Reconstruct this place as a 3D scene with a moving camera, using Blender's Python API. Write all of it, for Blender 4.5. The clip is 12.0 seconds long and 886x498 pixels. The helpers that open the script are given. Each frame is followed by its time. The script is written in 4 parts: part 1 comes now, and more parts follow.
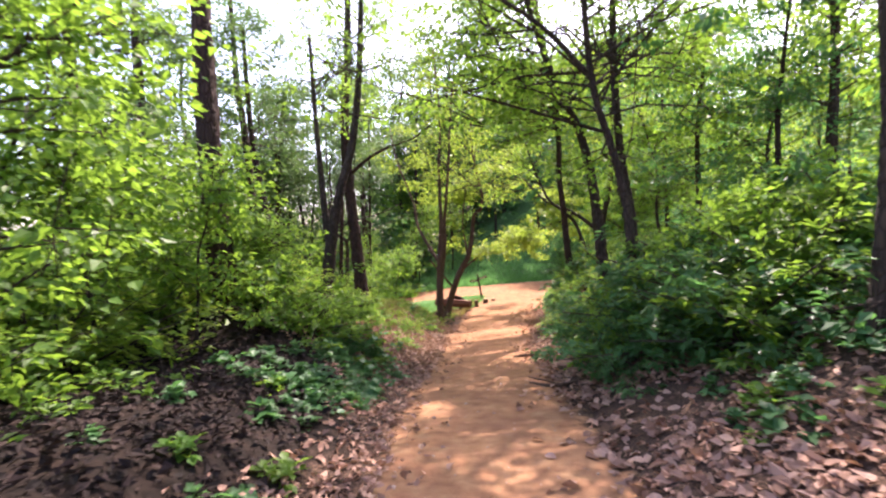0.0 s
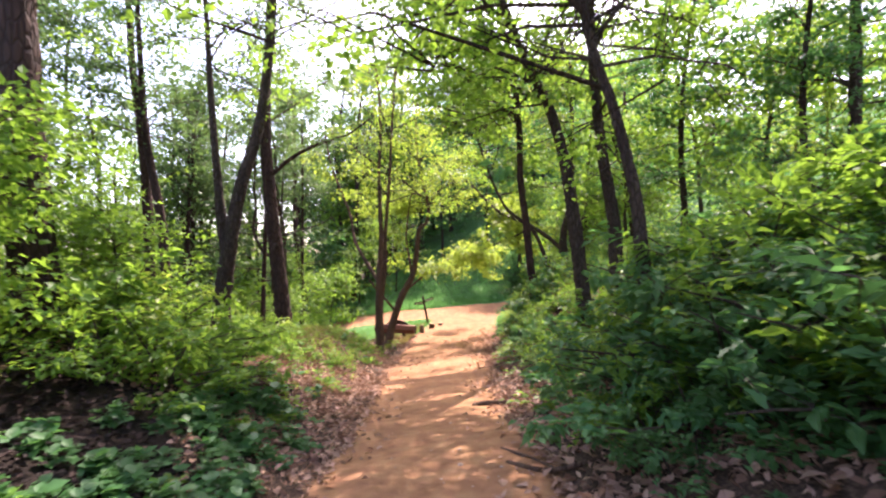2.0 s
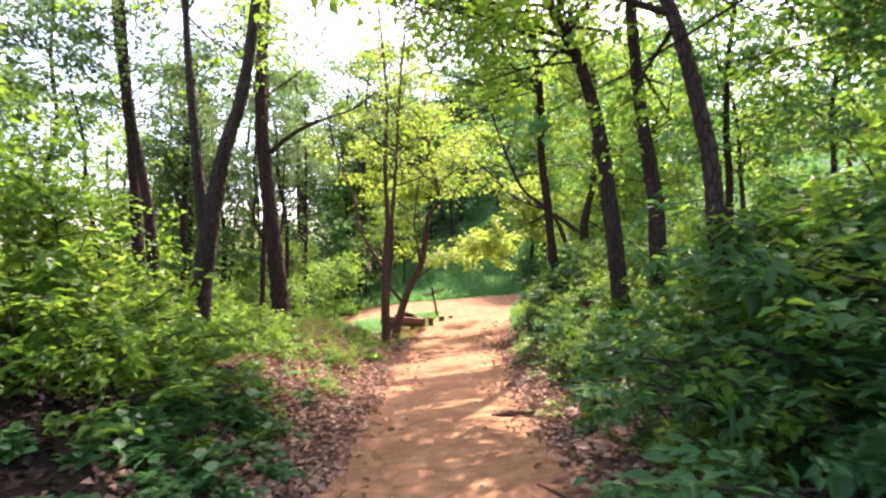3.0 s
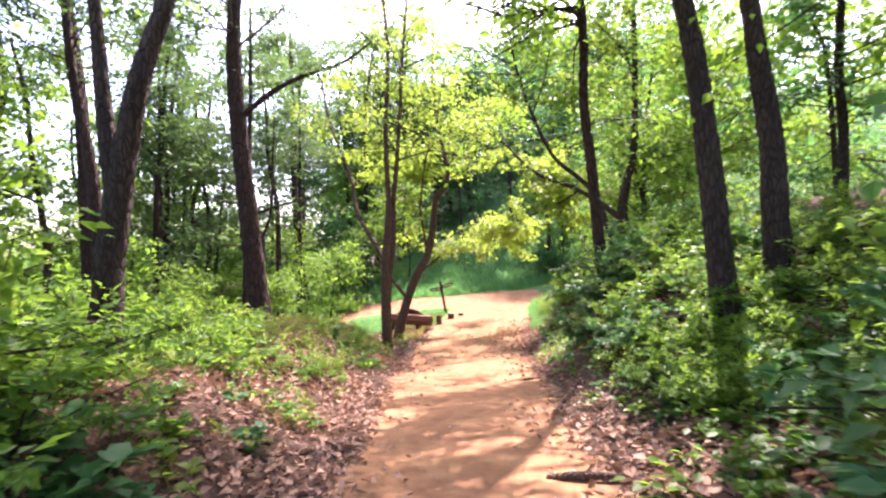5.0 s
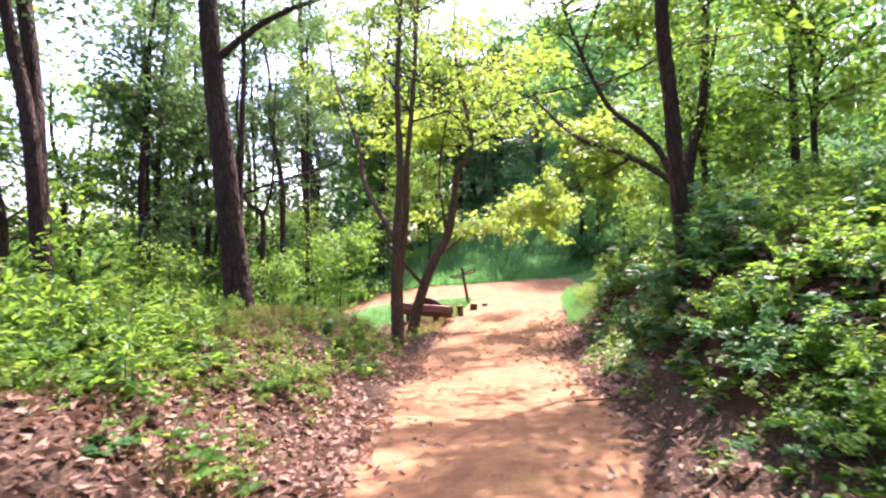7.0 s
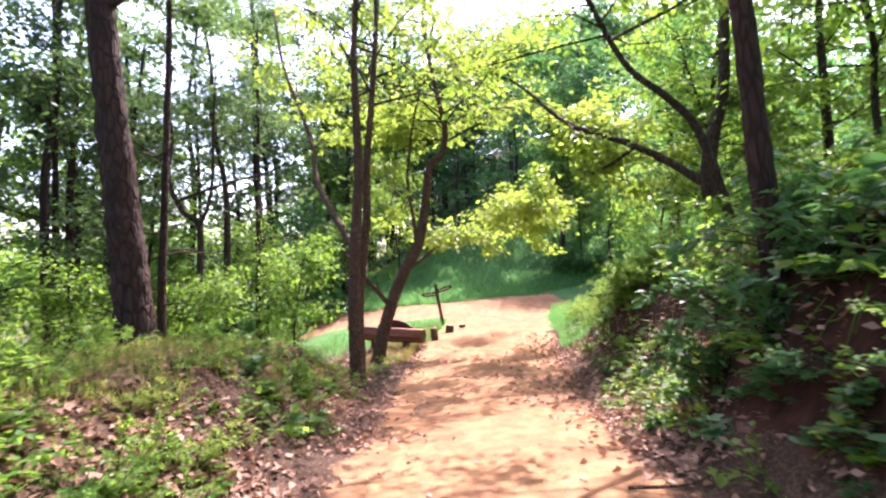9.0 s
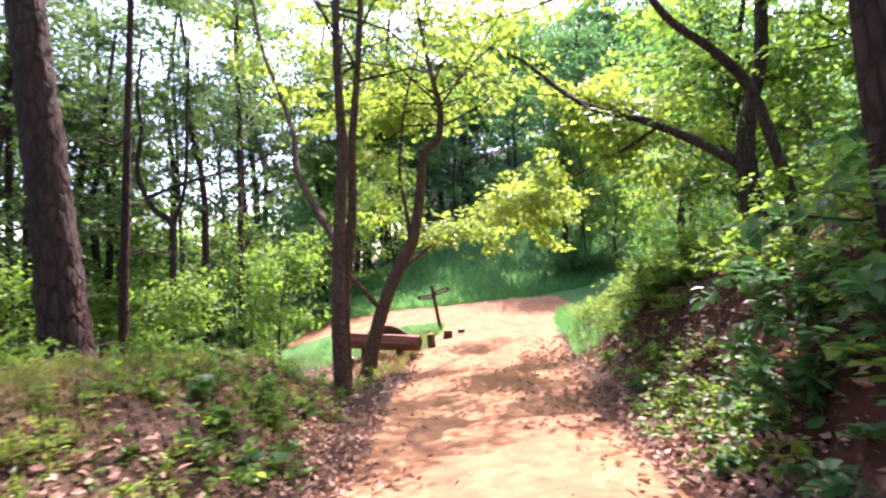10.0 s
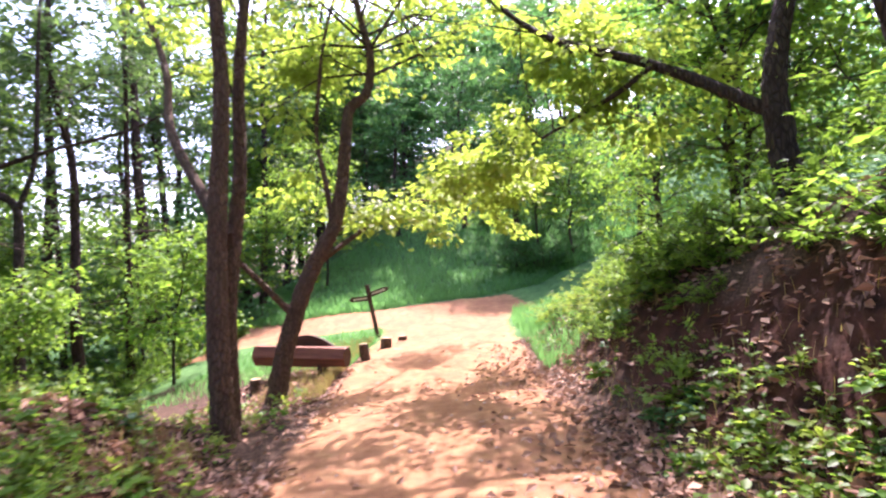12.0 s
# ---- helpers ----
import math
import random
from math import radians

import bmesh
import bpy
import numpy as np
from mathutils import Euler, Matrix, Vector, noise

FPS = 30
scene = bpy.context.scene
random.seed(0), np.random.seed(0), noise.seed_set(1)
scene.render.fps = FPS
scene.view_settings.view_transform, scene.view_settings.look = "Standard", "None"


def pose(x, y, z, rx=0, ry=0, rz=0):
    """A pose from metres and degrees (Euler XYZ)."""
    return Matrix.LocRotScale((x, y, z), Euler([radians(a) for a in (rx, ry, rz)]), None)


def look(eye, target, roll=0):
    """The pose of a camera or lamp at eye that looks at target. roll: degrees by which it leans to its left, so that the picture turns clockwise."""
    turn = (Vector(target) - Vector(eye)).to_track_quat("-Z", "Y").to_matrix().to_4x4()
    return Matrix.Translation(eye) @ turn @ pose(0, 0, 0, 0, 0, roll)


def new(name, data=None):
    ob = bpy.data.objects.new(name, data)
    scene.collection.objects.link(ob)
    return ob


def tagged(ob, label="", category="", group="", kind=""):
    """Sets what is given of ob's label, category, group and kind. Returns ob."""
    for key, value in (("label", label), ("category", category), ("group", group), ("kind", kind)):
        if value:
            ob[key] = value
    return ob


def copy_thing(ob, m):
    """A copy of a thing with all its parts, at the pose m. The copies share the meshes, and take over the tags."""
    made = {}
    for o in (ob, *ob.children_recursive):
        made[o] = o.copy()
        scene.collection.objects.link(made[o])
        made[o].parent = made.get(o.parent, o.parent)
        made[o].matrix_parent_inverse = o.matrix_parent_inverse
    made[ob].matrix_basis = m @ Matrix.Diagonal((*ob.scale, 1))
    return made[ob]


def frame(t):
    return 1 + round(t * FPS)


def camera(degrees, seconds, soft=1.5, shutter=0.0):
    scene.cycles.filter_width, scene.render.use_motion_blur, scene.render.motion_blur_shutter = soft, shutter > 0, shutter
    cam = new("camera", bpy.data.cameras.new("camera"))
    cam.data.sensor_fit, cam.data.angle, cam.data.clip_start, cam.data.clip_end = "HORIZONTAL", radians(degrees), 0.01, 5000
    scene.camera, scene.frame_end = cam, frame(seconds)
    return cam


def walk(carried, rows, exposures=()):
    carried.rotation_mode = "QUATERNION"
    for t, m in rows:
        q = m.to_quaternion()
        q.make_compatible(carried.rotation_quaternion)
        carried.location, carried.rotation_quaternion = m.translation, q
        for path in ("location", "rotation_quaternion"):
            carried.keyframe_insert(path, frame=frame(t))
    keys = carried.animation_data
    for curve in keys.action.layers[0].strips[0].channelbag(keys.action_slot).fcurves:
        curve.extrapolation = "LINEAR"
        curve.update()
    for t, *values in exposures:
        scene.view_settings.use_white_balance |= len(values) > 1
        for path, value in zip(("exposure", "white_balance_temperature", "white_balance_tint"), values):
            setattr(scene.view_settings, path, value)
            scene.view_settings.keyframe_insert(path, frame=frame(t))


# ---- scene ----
cam = camera(80.7, 12.0, soft=2.25, shutter=0.5)
EXPOSURE, KELVIN, TINT = 2.15, 6200, 31
PATH = [
    (0, (0.0, 0.006, 1.46), (0.007, 2.006, 1.418), -1.7),
    (0.5, (0.009, 0.687, 1.394), (0.038, 2.685, 1.332), -2.7),
    (1, (0.043, 1.347, 1.323), (0.14, 3.345, 1.303), -3.2),
    (1.5, (0.083, 2.209, 1.222), (0.164, 4.207, 1.196), -2.3),
    (2, (0.182, 2.841, 1.181), (0.4, 4.829, 1.222), -1.5),
    (2.5, (0.218, 3.571, 1.104), (0.399, 5.563, 1.082), -0.4),
    (3, (0.252, 4.173, 1.052), (0.436, 6.164, 1.063), -1.4),
    (4.8, (0.346, 6.56, 0.745), (0.519, 8.553, 0.743), -1.3),
    (5, (0.361, 6.814, 0.722), (0.52, 8.808, 0.724), -1.4),
    (5.5, (0.465, 7.467, 0.656), (0.58, 9.464, 0.64), -1.4),
    (6, (0.5, 8.074, 0.588), (0.582, 10.072, 0.553), -0.7),
    (6.5, (0.547, 8.639, 0.538), (0.65, 10.637, 0.529), -1.5),
    (6.7, (0.56, 8.87, 0.515), (0.629, 10.868, 0.483), -1.0),
    (8.3, (0.70, 10.75, 0.325), (0.795, 12.748, 0.276), -0.7),
    (8.5, (0.709, 10.989, 0.298), (0.844, 12.985, 0.279), -1.4),
    (9, (0.685, 11.554, 0.266), (0.866, 13.545, 0.297), -1.8),
    (9.5, (0.697, 12.176, 0.244), (0.865, 14.169, 0.268), -2.3),
    (10, (0.788, 12.835, 0.151), (0.983, 14.825, 0.194), -2.4),
    (10.5, (0.897, 13.529, 0.057), (1.148, 15.513, 0.11), -2.6),
    (11, (0.94, 14.11, -0.005), (1.276, 16.08, 0.045), -3.1),
    (11.5, (1.007, 14.739, -0.043), (1.346, 16.71, -0.036), -2.8),
    (12, (1.212, 15.293, -0.11), (1.617, 17.251, -0.064), -3.2),
]
walk(cam, [(t, look(eye, target, roll)) for t, eye, target, roll in PATH], [(t, EXPOSURE + more, KELVIN + warm, TINT + pink) for t, more, warm, pink in ((0.0, 0.06, 300, 0), (3.0, 0.32, 400, 0), (5.5, 0.52, -50, 5), (8.5, 0.38, -200, 4), (12.0, 0.44, -250, 8))])

# ---- light ----
SUN_AZ, SUN_EL = 26.0, 55.0          # degrees to the right of ahead, and up
world = bpy.data.worlds.new("sky")
scene.world = world
world.use_nodes = True
wn = world.node_tree
sky = wn.nodes.new("ShaderNodeTexSky")
sky.sky_type = "NISHITA"
sky.sun_disc = False
sky.sun_elevation, sky.sun_rotation = radians(SUN_EL), radians(SUN_AZ)
sky.dust_density, sky.air_density = 3.0, 1.0
wn.nodes["Background"].inputs["Strength"].default_value = 0.15
wn.links.new(sky.outputs[0], wn.nodes["Background"].inputs["Color"])
sun = new("sun", bpy.data.lights.new("sun", "SUN"))
sun.data.energy, sun.data.angle, sun.data.color = 3.3, radians(0.7), (1.0, 0.93, 0.80)
SUN_DIR = Vector((math.sin(radians(SUN_AZ)) * math.cos(radians(SUN_EL)), math.cos(radians(SUN_AZ)) * math.cos(radians(SUN_EL)), math.sin(radians(SUN_EL))))
sun.matrix_world = look(SUN_DIR * 60, (0, 0, 0))

rng = np.random.default_rng(7)


# ---- materials ----
def material(name, rough=0.8, metal=0.0):
    m = bpy.data.materials.new(name)
    m.use_nodes = True
    b = m.node_tree.nodes["Principled BSDF"]
    b.inputs["Roughness"].default_value, b.inputs["Metallic"].default_value = rough, metal
    b.inputs["Specular IOR Level"].default_value = 0.25
    return m, m.node_tree, b


def node(tree, kind, **values):
    n = tree.nodes.new(kind)
    for key, value in values.items():
        n.inputs[key.replace("_", " ")].default_value = value
    return n


def ramp(tree, fac, stops):
    r = tree.nodes.new("ShaderNodeValToRGB")
    while len(r.color_ramp.elements) < len(stops):
        r.color_ramp.elements.new(0.5)
    for e, (at, c) in zip(r.color_ramp.elements, stops):
        e.position, e.color = at, (*c, 1)
    tree.links.new(fac, r.inputs[0])
    return r.outputs[0]


def mixed(tree, fac, a, b, how="MIX"):
    m = tree.nodes.new("ShaderNodeMix")
    m.data_type, m.blend_type = "RGBA", how
    for sock, v in ((m.inputs[0], fac), (m.inputs[6], a), (m.inputs[7], b)):
        if isinstance(v, (int, float)):
            sock.default_value = v
        elif isinstance(v, tuple):
            sock.default_value = (*v, 1)
        else:
            tree.links.new(v, sock)
    return m.outputs[2]


def noise_of(tree, scale, detail=6.0, stretch=None, world_space=False):
    co = tree.nodes.new("ShaderNodeTexCoord" if not world_space else "ShaderNodeNewGeometry")
    out = co.outputs["Object"] if not world_space else co.outputs["Position"]
    if stretch:
        mp = tree.nodes.new("ShaderNodeMapping")
        mp.inputs["Scale"].default_value = stretch
        tree.links.new(out, mp.inputs[0])
        out = mp.outputs[0]
    n = node(tree, "ShaderNodeTexNoise", Scale=scale, Detail=detail, Roughness=0.6)
    tree.links.new(out, n.inputs["Vector"])
    return n.outputs["Fac"]


def bumped(tree, bsdf, height, strength, distance):
    b = node(tree, "ShaderNodeBump", Strength=strength, Distance=distance)
    tree.links.new(height, b.inputs["Height"])
    tree.links.new(b.outputs[0], bsdf.inputs["Normal"])


def math_of(tree, op, a, b):
    m = tree.nodes.new("ShaderNodeMath")
    m.operation = op
    for sock, v in zip(m.inputs, (a, b)):
        if isinstance(v, (int, float)):
            sock.default_value = v
        else:
            tree.links.new(v, sock)
    return m.outputs[0]


def leaf_material(name, dark, light, glow, through_share=0.45, rough=0.45):
    """A leaf: a glossy face, and light that passes through the blade."""
    m, tr, b = material(name, rough)
    geo, info = tr.nodes.new("ShaderNodeNewGeometry"), tr.nodes.new("ShaderNodeObjectInfo")
    mid = tuple((p + q) / 2 for p, q in zip(dark, light))
    col = ramp(tr, geo.outputs["Random Per Island"], [(0.0, dark), (0.55, mid), (1.0, light)])
    hsv = node(tr, "ShaderNodeHueSaturation", Saturation=1.0, Value=1.0)
    tone = tr.nodes.new("ShaderNodeMapRange")
    tone.inputs["To Min"].default_value, tone.inputs["To Max"].default_value = 0.478, 0.515
    tr.links.new(info.outputs["Random"], tone.inputs["Value"])
    tr.links.new(tone.outputs[0], hsv.inputs["Hue"])
    tr.links.new(col, hsv.inputs["Color"])
    tr.links.new(hsv.outputs[0], b.inputs["Base Color"])
    t = tr.nodes.new("ShaderNodeBsdfTranslucent")
    tr.links.new(mixed(tr, geo.outputs["Random Per Island"], glow, tuple(0.6 * g for g in glow)), t.inputs["Color"])
    mix = tr.nodes.new("ShaderNodeMixShader")
    mix.inputs[0].default_value = through_share
    tr.links.new(b.outputs[0], mix.inputs[1])
    tr.links.new(t.outputs[0], mix.inputs[2])
    tr.links.new(mix.outputs[0], tr.nodes["Material Output"].inputs["Surface"])
    return m


def bark_material(name, dark, light, scale=9.0):
    m, tr, b = material(name, 0.9)
    fine = noise_of(tr, scale, 8, (1.0, 1.0, 0.16))
    plates = tr.nodes.new("ShaderNodeTexVoronoi")
    plates.feature, plates.inputs["Scale"].default_value = "DISTANCE_TO_EDGE", scale * 2.2
    at, squeeze = tr.nodes.new("ShaderNodeTexCoord"), tr.nodes.new("ShaderNodeMapping")
    squeeze.inputs["Scale"].default_value = (1.0, 1.0, 0.3)
    tr.links.new(at.outputs["Object"], squeeze.inputs[0])
    tr.links.new(squeeze.outputs[0], plates.inputs["Vector"])
    crack = math_of(tr, "MINIMUM", math_of(tr, "MULTIPLY", plates.outputs["Distance"], 5.0), 1.0)
    fine = math_of(tr, "MULTIPLY", fine, math_of(tr, "ADD", math_of(tr, "MULTIPLY", crack, 0.55), 0.55))
    broad = noise_of(tr, 1.3, 3)
    col = ramp(tr, fine, [(0.3, dark), (0.62, light)])
    tr.links.new(mixed(tr, broad, col, tuple(0.55 * c for c in light), "MIX"), b.inputs["Base Color"])
    bumped(tr, b, fine, 1.0, 0.08)
    return m


BARK = bark_material("dark_bark", (0.015, 0.010, 0.007), (0.095, 0.064, 0.046))
PINE_BARK = bark_material("pine_bark", (0.014, 0.008, 0.006), (0.082, 0.044, 0.031), 6.0)
BROWN_BARK = bark_material("brown_bark", (0.045, 0.026, 0.018), (0.20, 0.118, 0.078), 12.0)
TWIG = bark_material("twig_bark", (0.03, 0.02, 0.014), (0.12, 0.085, 0.06), 20.0)
LEAF_GREEN = leaf_material("green_leaf", (0.036, 0.098, 0.015), (0.105, 0.22, 0.030), (0.31, 0.53, 0.05), 0.52)
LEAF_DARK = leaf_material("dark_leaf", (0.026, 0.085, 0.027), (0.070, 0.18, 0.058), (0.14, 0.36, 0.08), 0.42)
LEAF_YELLOW = leaf_material("yellow_green_leaf", (0.075, 0.145, 0.02), (0.19, 0.27, 0.04), (0.43, 0.60, 0.065), 0.55)
LEAF_PINE = leaf_material("pine_needles", (0.03, 0.075, 0.025), (0.085, 0.15, 0.045), (0.17, 0.30, 0.07), 0.42)
LEAF_DRY = leaf_material("dry_leaf", (0.15, 0.078, 0.046), (0.48, 0.305, 0.205), (0.32, 0.17, 0.09), 0.2, 0.7)
# near-black leaves whose colour carries the shade on the left mound
LEAF_SHADE = leaf_material("shade_leaf", (0.008, 0.006, 0.004), (0.040, 0.026, 0.018), (0.03, 0.02, 0.012), 0.1, 0.85)
GRASS = leaf_material("grass_blade", (0.05, 0.16, 0.045), (0.12, 0.29, 0.085), (0.22, 0.52, 0.13), 0.5)
STRAW = leaf_material("straw_blade", (0.20, 0.16, 0.05), (0.38, 0.32, 0.12), (0.40, 0.34, 0.10), 0.4)


def ground_material():
    m, tr, b = material("forest_ground", 0.95)
    b.inputs["Specular IOR Level"].default_value = 0.12

    def mask(name):
        a = tr.nodes.new("ShaderNodeAttribute")
        a.attribute_name = name
        return a.outputs["Fac"]

    big, mid, fine = (noise_of(tr, s, d, None, True) for s, d in ((0.9, 5), (5.0, 6), (38.0, 6)))
    sand = ramp(tr, mid, [(0.28, (0.21, 0.092, 0.050)), (0.5, (0.36, 0.185, 0.092)), (0.75, (0.47, 0.282, 0.148))])
    sand = mixed(tr, math_of(tr, "MULTIPLY", fine, 0.5), sand, (0.24, 0.13, 0.068))
    tread = noise_of(tr, 2.1, 5, (1.0, 0.55, 1.0), True)
    sand = mixed(tr, ramp(tr, tread, [(0.42, (0.0, 0.0, 0.0)), (0.66, (0.75, 0.75, 0.75))]), sand, (0.235, 0.117, 0.065))
    litter = ramp(tr, fine, [(0.3, (0.022, 0.014, 0.010)), (0.5, (0.062, 0.038, 0.026)), (0.7, (0.17, 0.105, 0.072))])
    earth = ramp(tr, mid, [(0.3, (0.016, 0.008, 0.006)), (0.7, (0.082, 0.034, 0.021))])
    turf = ramp(tr, mid, [(0.3, (0.045, 0.11, 0.035)), (0.7, (0.10, 0.21, 0.065))])
    wobble = math_of(tr, "MULTIPLY", math_of(tr, "SUBTRACT", mid, 0.5), 1.1)

    def edge(name):
        s = math_of(tr, "ADD", mask(name), wobble)
        k = tr.nodes.new("ShaderNodeMapRange")
        k.inputs["From Min"].default_value, k.inputs["From Max"].default_value = 0.38, 0.62
        tr.links.new(s, k.inputs["Value"])
        return k.outputs[0]

    col = mixed(tr, edge("earth"), litter, earth)
    # shade on the left mound, painted as a near-black soil colour
    mound_shade = ramp(tr, mid, [(0.3, (0.006, 0.005, 0.004)), (0.7, (0.028, 0.018, 0.013))])
    col = mixed(tr, edge("mound_shade"), col, mound_shade)
    col = mixed(tr, edge("turf"), col, turf)
    col = mixed(tr, edge("trail"), col, sand)
    col = mixed(tr, math_of(tr, "MULTIPLY", big, 0.45), col, (0.62, 0.55, 0.5), "MULTIPLY")
    tr.links.new(col, b.inputs["Base Color"])
    bumped(tr, b, math_of(tr, "ADD", math_of(tr, "MULTIPLY", fine, 0.35), mid), 0.75, 0.04)
    return m


GROUND = ground_material()


def wood_material(name, dark, light):
    m, tr, b = material(name, 0.75)
    grain = noise_of(tr, 7.0, 7, (0.25, 3.0, 3.0))
    stain = noise_of(tr, 2.0, 4)
    tr.links.new(mixed(tr, math_of(tr, "MULTIPLY", stain, 0.6), ramp(tr, grain, [(0.3, dark), (0.7, light)]), dark), b.inputs["Base Color"])
    bumped(tr, b, grain, 0.4, 0.01)
    return m


STONE, _st, _sb = material("pebble_stone", 0.85)
_st.links.new(ramp(_st, noise_of(_st, 3.0, 4, None, True), [(0.3, (0.20, 0.12, 0.085)), (0.7, (0.42, 0.32, 0.25))]), _sb.inputs["Base Color"])
BENCH_WOOD = wood_material("bench_wood", (0.10, 0.036, 0.022), (0.27, 0.11, 0.068))
POST_WOOD = wood_material("post_wood", (0.03, 0.016, 0.010), (0.10, 0.052, 0.033))
CUT_WOOD = wood_material("cut_wood", (0.28, 0.19, 0.10), (0.48, 0.36, 0.22))
LETTER, _lt, _lb = material("pale_lettering", 0.7)
_lb.inputs["Base Color"].default_value = (0.55, 0.5, 0.36, 1)


# ---- mesh helpers ----
def mesh_of(name, verts, faces, mats, smooth=False):
    me = bpy.data.meshes.new(name)
    me.from_pydata(np.asarray(verts, float).reshape(-1, 3).tolist(), [], faces if isinstance(faces, list) else faces.tolist())
    for m in mats if isinstance(mats, (list, tuple)) else [mats]:
        me.materials.append(m)
    if smooth:
        me.shade_smooth()
    me.update()
    return me


def part(name, me, parent, label=""):
    ob = new(name, me)
    ob.parent = parent
    return tagged(ob, label)


def bm_part(name, bm, mat, parent, label=""):
    me = bpy.data.meshes.new(name)
    bm.to_mesh(me)
    bm.free()
    me.materials.append(mat)
    return part(name, me, parent, label)


def smooth_line(points, steps=5):
    """A curve through the points (Catmull-Rom)."""
    p = np.array(points, float)
    p = np.vstack([2 * p[0] - p[1], p, 2 * p[-1] - p[-2]])
    t = np.linspace(0, 1, steps, endpoint=False)[:, None]
    out = []
    for a, b, c, d in zip(p, p[1:], p[2:], p[3:]):
        out.append(0.5 * (2 * b + (c - a) * t + (2 * a - 5 * b + 4 * c - d) * t**2 + (3 * b - a - 3 * c + d) * t**3))
    return np.vstack(out + [p[-2][None]])


def tube(line, r0, r1, sides=8, rough=0.0, flare=0.0):
    """Vertices and faces of a tapered, uneven tube along a line."""
    line = np.asarray(line, float)
    n = len(line)
    way = np.gradient(line, axis=0)
    way /= np.linalg.norm(way, axis=1)[:, None] + 1e-9
    side = np.cross(way, (0.31, 0.95, 0.05))
    side /= np.linalg.norm(side, axis=1)[:, None] + 1e-9
    up = np.cross(side, way)
    f = np.linspace(0, 1, n)
    radius = r0 + (r1 - r0) * f + flare * r0 * np.exp(-f * n / 1.6)
    a = np.linspace(0, 2 * np.pi, sides, endpoint=False)
    ridge = 0.6 * rough * rng.normal(0, 1, sides)[None]
    ring = radius[:, None] * (1 + ridge + rough * rng.normal(0, 1, (n, sides)) + 0.5 * flare * np.exp(-f * n / 1.3)[:, None] * np.sin(a * 3 + 1)[None])
    v = line[:, None] + ring[..., None] * (np.cos(a)[None, :, None] * side[:, None] + np.sin(a)[None, :, None] * up[:, None])
    v = v.reshape(-1, 3)
    i, j = np.meshgrid(np.arange(n - 1), np.arange(sides), indexing="ij")
    k = (j + 1) % sides
    q = np.stack([i * sides + j, i * sides + k, (i + 1) * sides + k, (i + 1) * sides + j], -1).reshape(-1, 4)
    return v, [list(map(int, r)) for r in q] + [list(range((n - 1) * sides, n * sides))]


def joined(pieces):
    vs, fs, at = [], [], 0
    for v, f in pieces:
        vs.append(v)
        fs += [[i + at for i in face] for face in f]
        at += len(v)
    return np.vstack(vs), fs


def leaf_blades(pos, axis, size, width=0.32, tilt=0.5, full=False):
    """Folded leaf blades. full: six-cornered blades for plants close by."""
    n = len(pos)
    axis = axis / (np.linalg.norm(axis, axis=1)[:, None] + 1e-9)
    flat = np.cross(axis, np.array([0, 0, 1.0]) + tilt * rng.normal(0, 1, (n, 3)))
    side = flat / (np.linalg.norm(flat, axis=1)[:, None] + 1e-9)
    up = np.cross(side, axis)
    s = np.asarray(size, float)[:, None]
    b, tip = pos, pos + s * axis - 0.12 * s * up
    if not full:
        l = pos + 0.42 * s * axis + width * s * side + 0.08 * s * up
        r = pos + 0.42 * s * axis - width * s * side + 0.08 * s * up
        v = np.stack([b, r, tip, l], 1).reshape(-1, 3)
        k = 4 * np.arange(n)[:, None]
        return v, np.concatenate([k + [0, 1, 2], k + [0, 2, 3]])
    mid = pos + 0.5 * s * axis - 0.03 * s * up
    rows = [b, pos + 0.22 * s * axis - width * 0.75 * s * side + 0.05 * s * up, pos + 0.55 * s * axis - width * s * side + 0.06 * s * up, tip,
            pos + 0.55 * s * axis + width * s * side + 0.06 * s * up, pos + 0.22 * s * axis + width * 0.75 * s * side + 0.05 * s * up, mid]
    v = np.stack(rows, 1).reshape(-1, 3)
    k = 7 * np.arange(n)[:, None]
    return v, np.concatenate([k + f for f in ([0, 1, 6], [1, 2, 6], [2, 3, 6], [3, 4, 6], [4, 5, 6], [5, 0, 6])])


def unit(n, lift=0.0, squash=1.0):
    d = rng.normal(0, 1, (n, 3))
    d[:, 2] = d[:, 2] * squash + lift
    return d / np.linalg.norm(d, axis=1)[:, None]


# ---- the lie of the land ----
def trail_left(y):
    return np.interp(y, [-12, 3.5, 7.4, 11, 16, 18, 21, 24, 27, 29.5], [-0.9, -0.68, -0.55, -0.25, 0.05, 0.28, 0.6, 1.05, 1.75, 2.4])


def trail_right(y):
    return np.interp(y, [-12, 3.4, 6.6, 9.7, 12.8, 14, 16.7, 19.3, 21.5, 25, 28, 31], [1.2, 1.36, 1.55, 1.82, 2.15, 2.5, 2.9, 3.4, 3.9, 4.8, 5.45, 6.5])


def smoothstep(v, a, b):
    u = np.clip((v - a) / (b - a), 0, 1)
    return u * u * (3 - 2 * u)


def waves(x, y, seed):
    r = np.random.default_rng(seed)
    out = 0.0
    for k in range(9):
        f = 0.5 * 1.6**k
        a, p = r.uniform(0, 2 * np.pi, 2)
        out = out + np.sin(f * (x * np.cos(a) + y * np.sin(a)) * 1.7 + p + 1.3 * np.sin(0.6 * f * (x * np.sin(a) - y * np.cos(a)) + p)) / 1.45**k
    return out


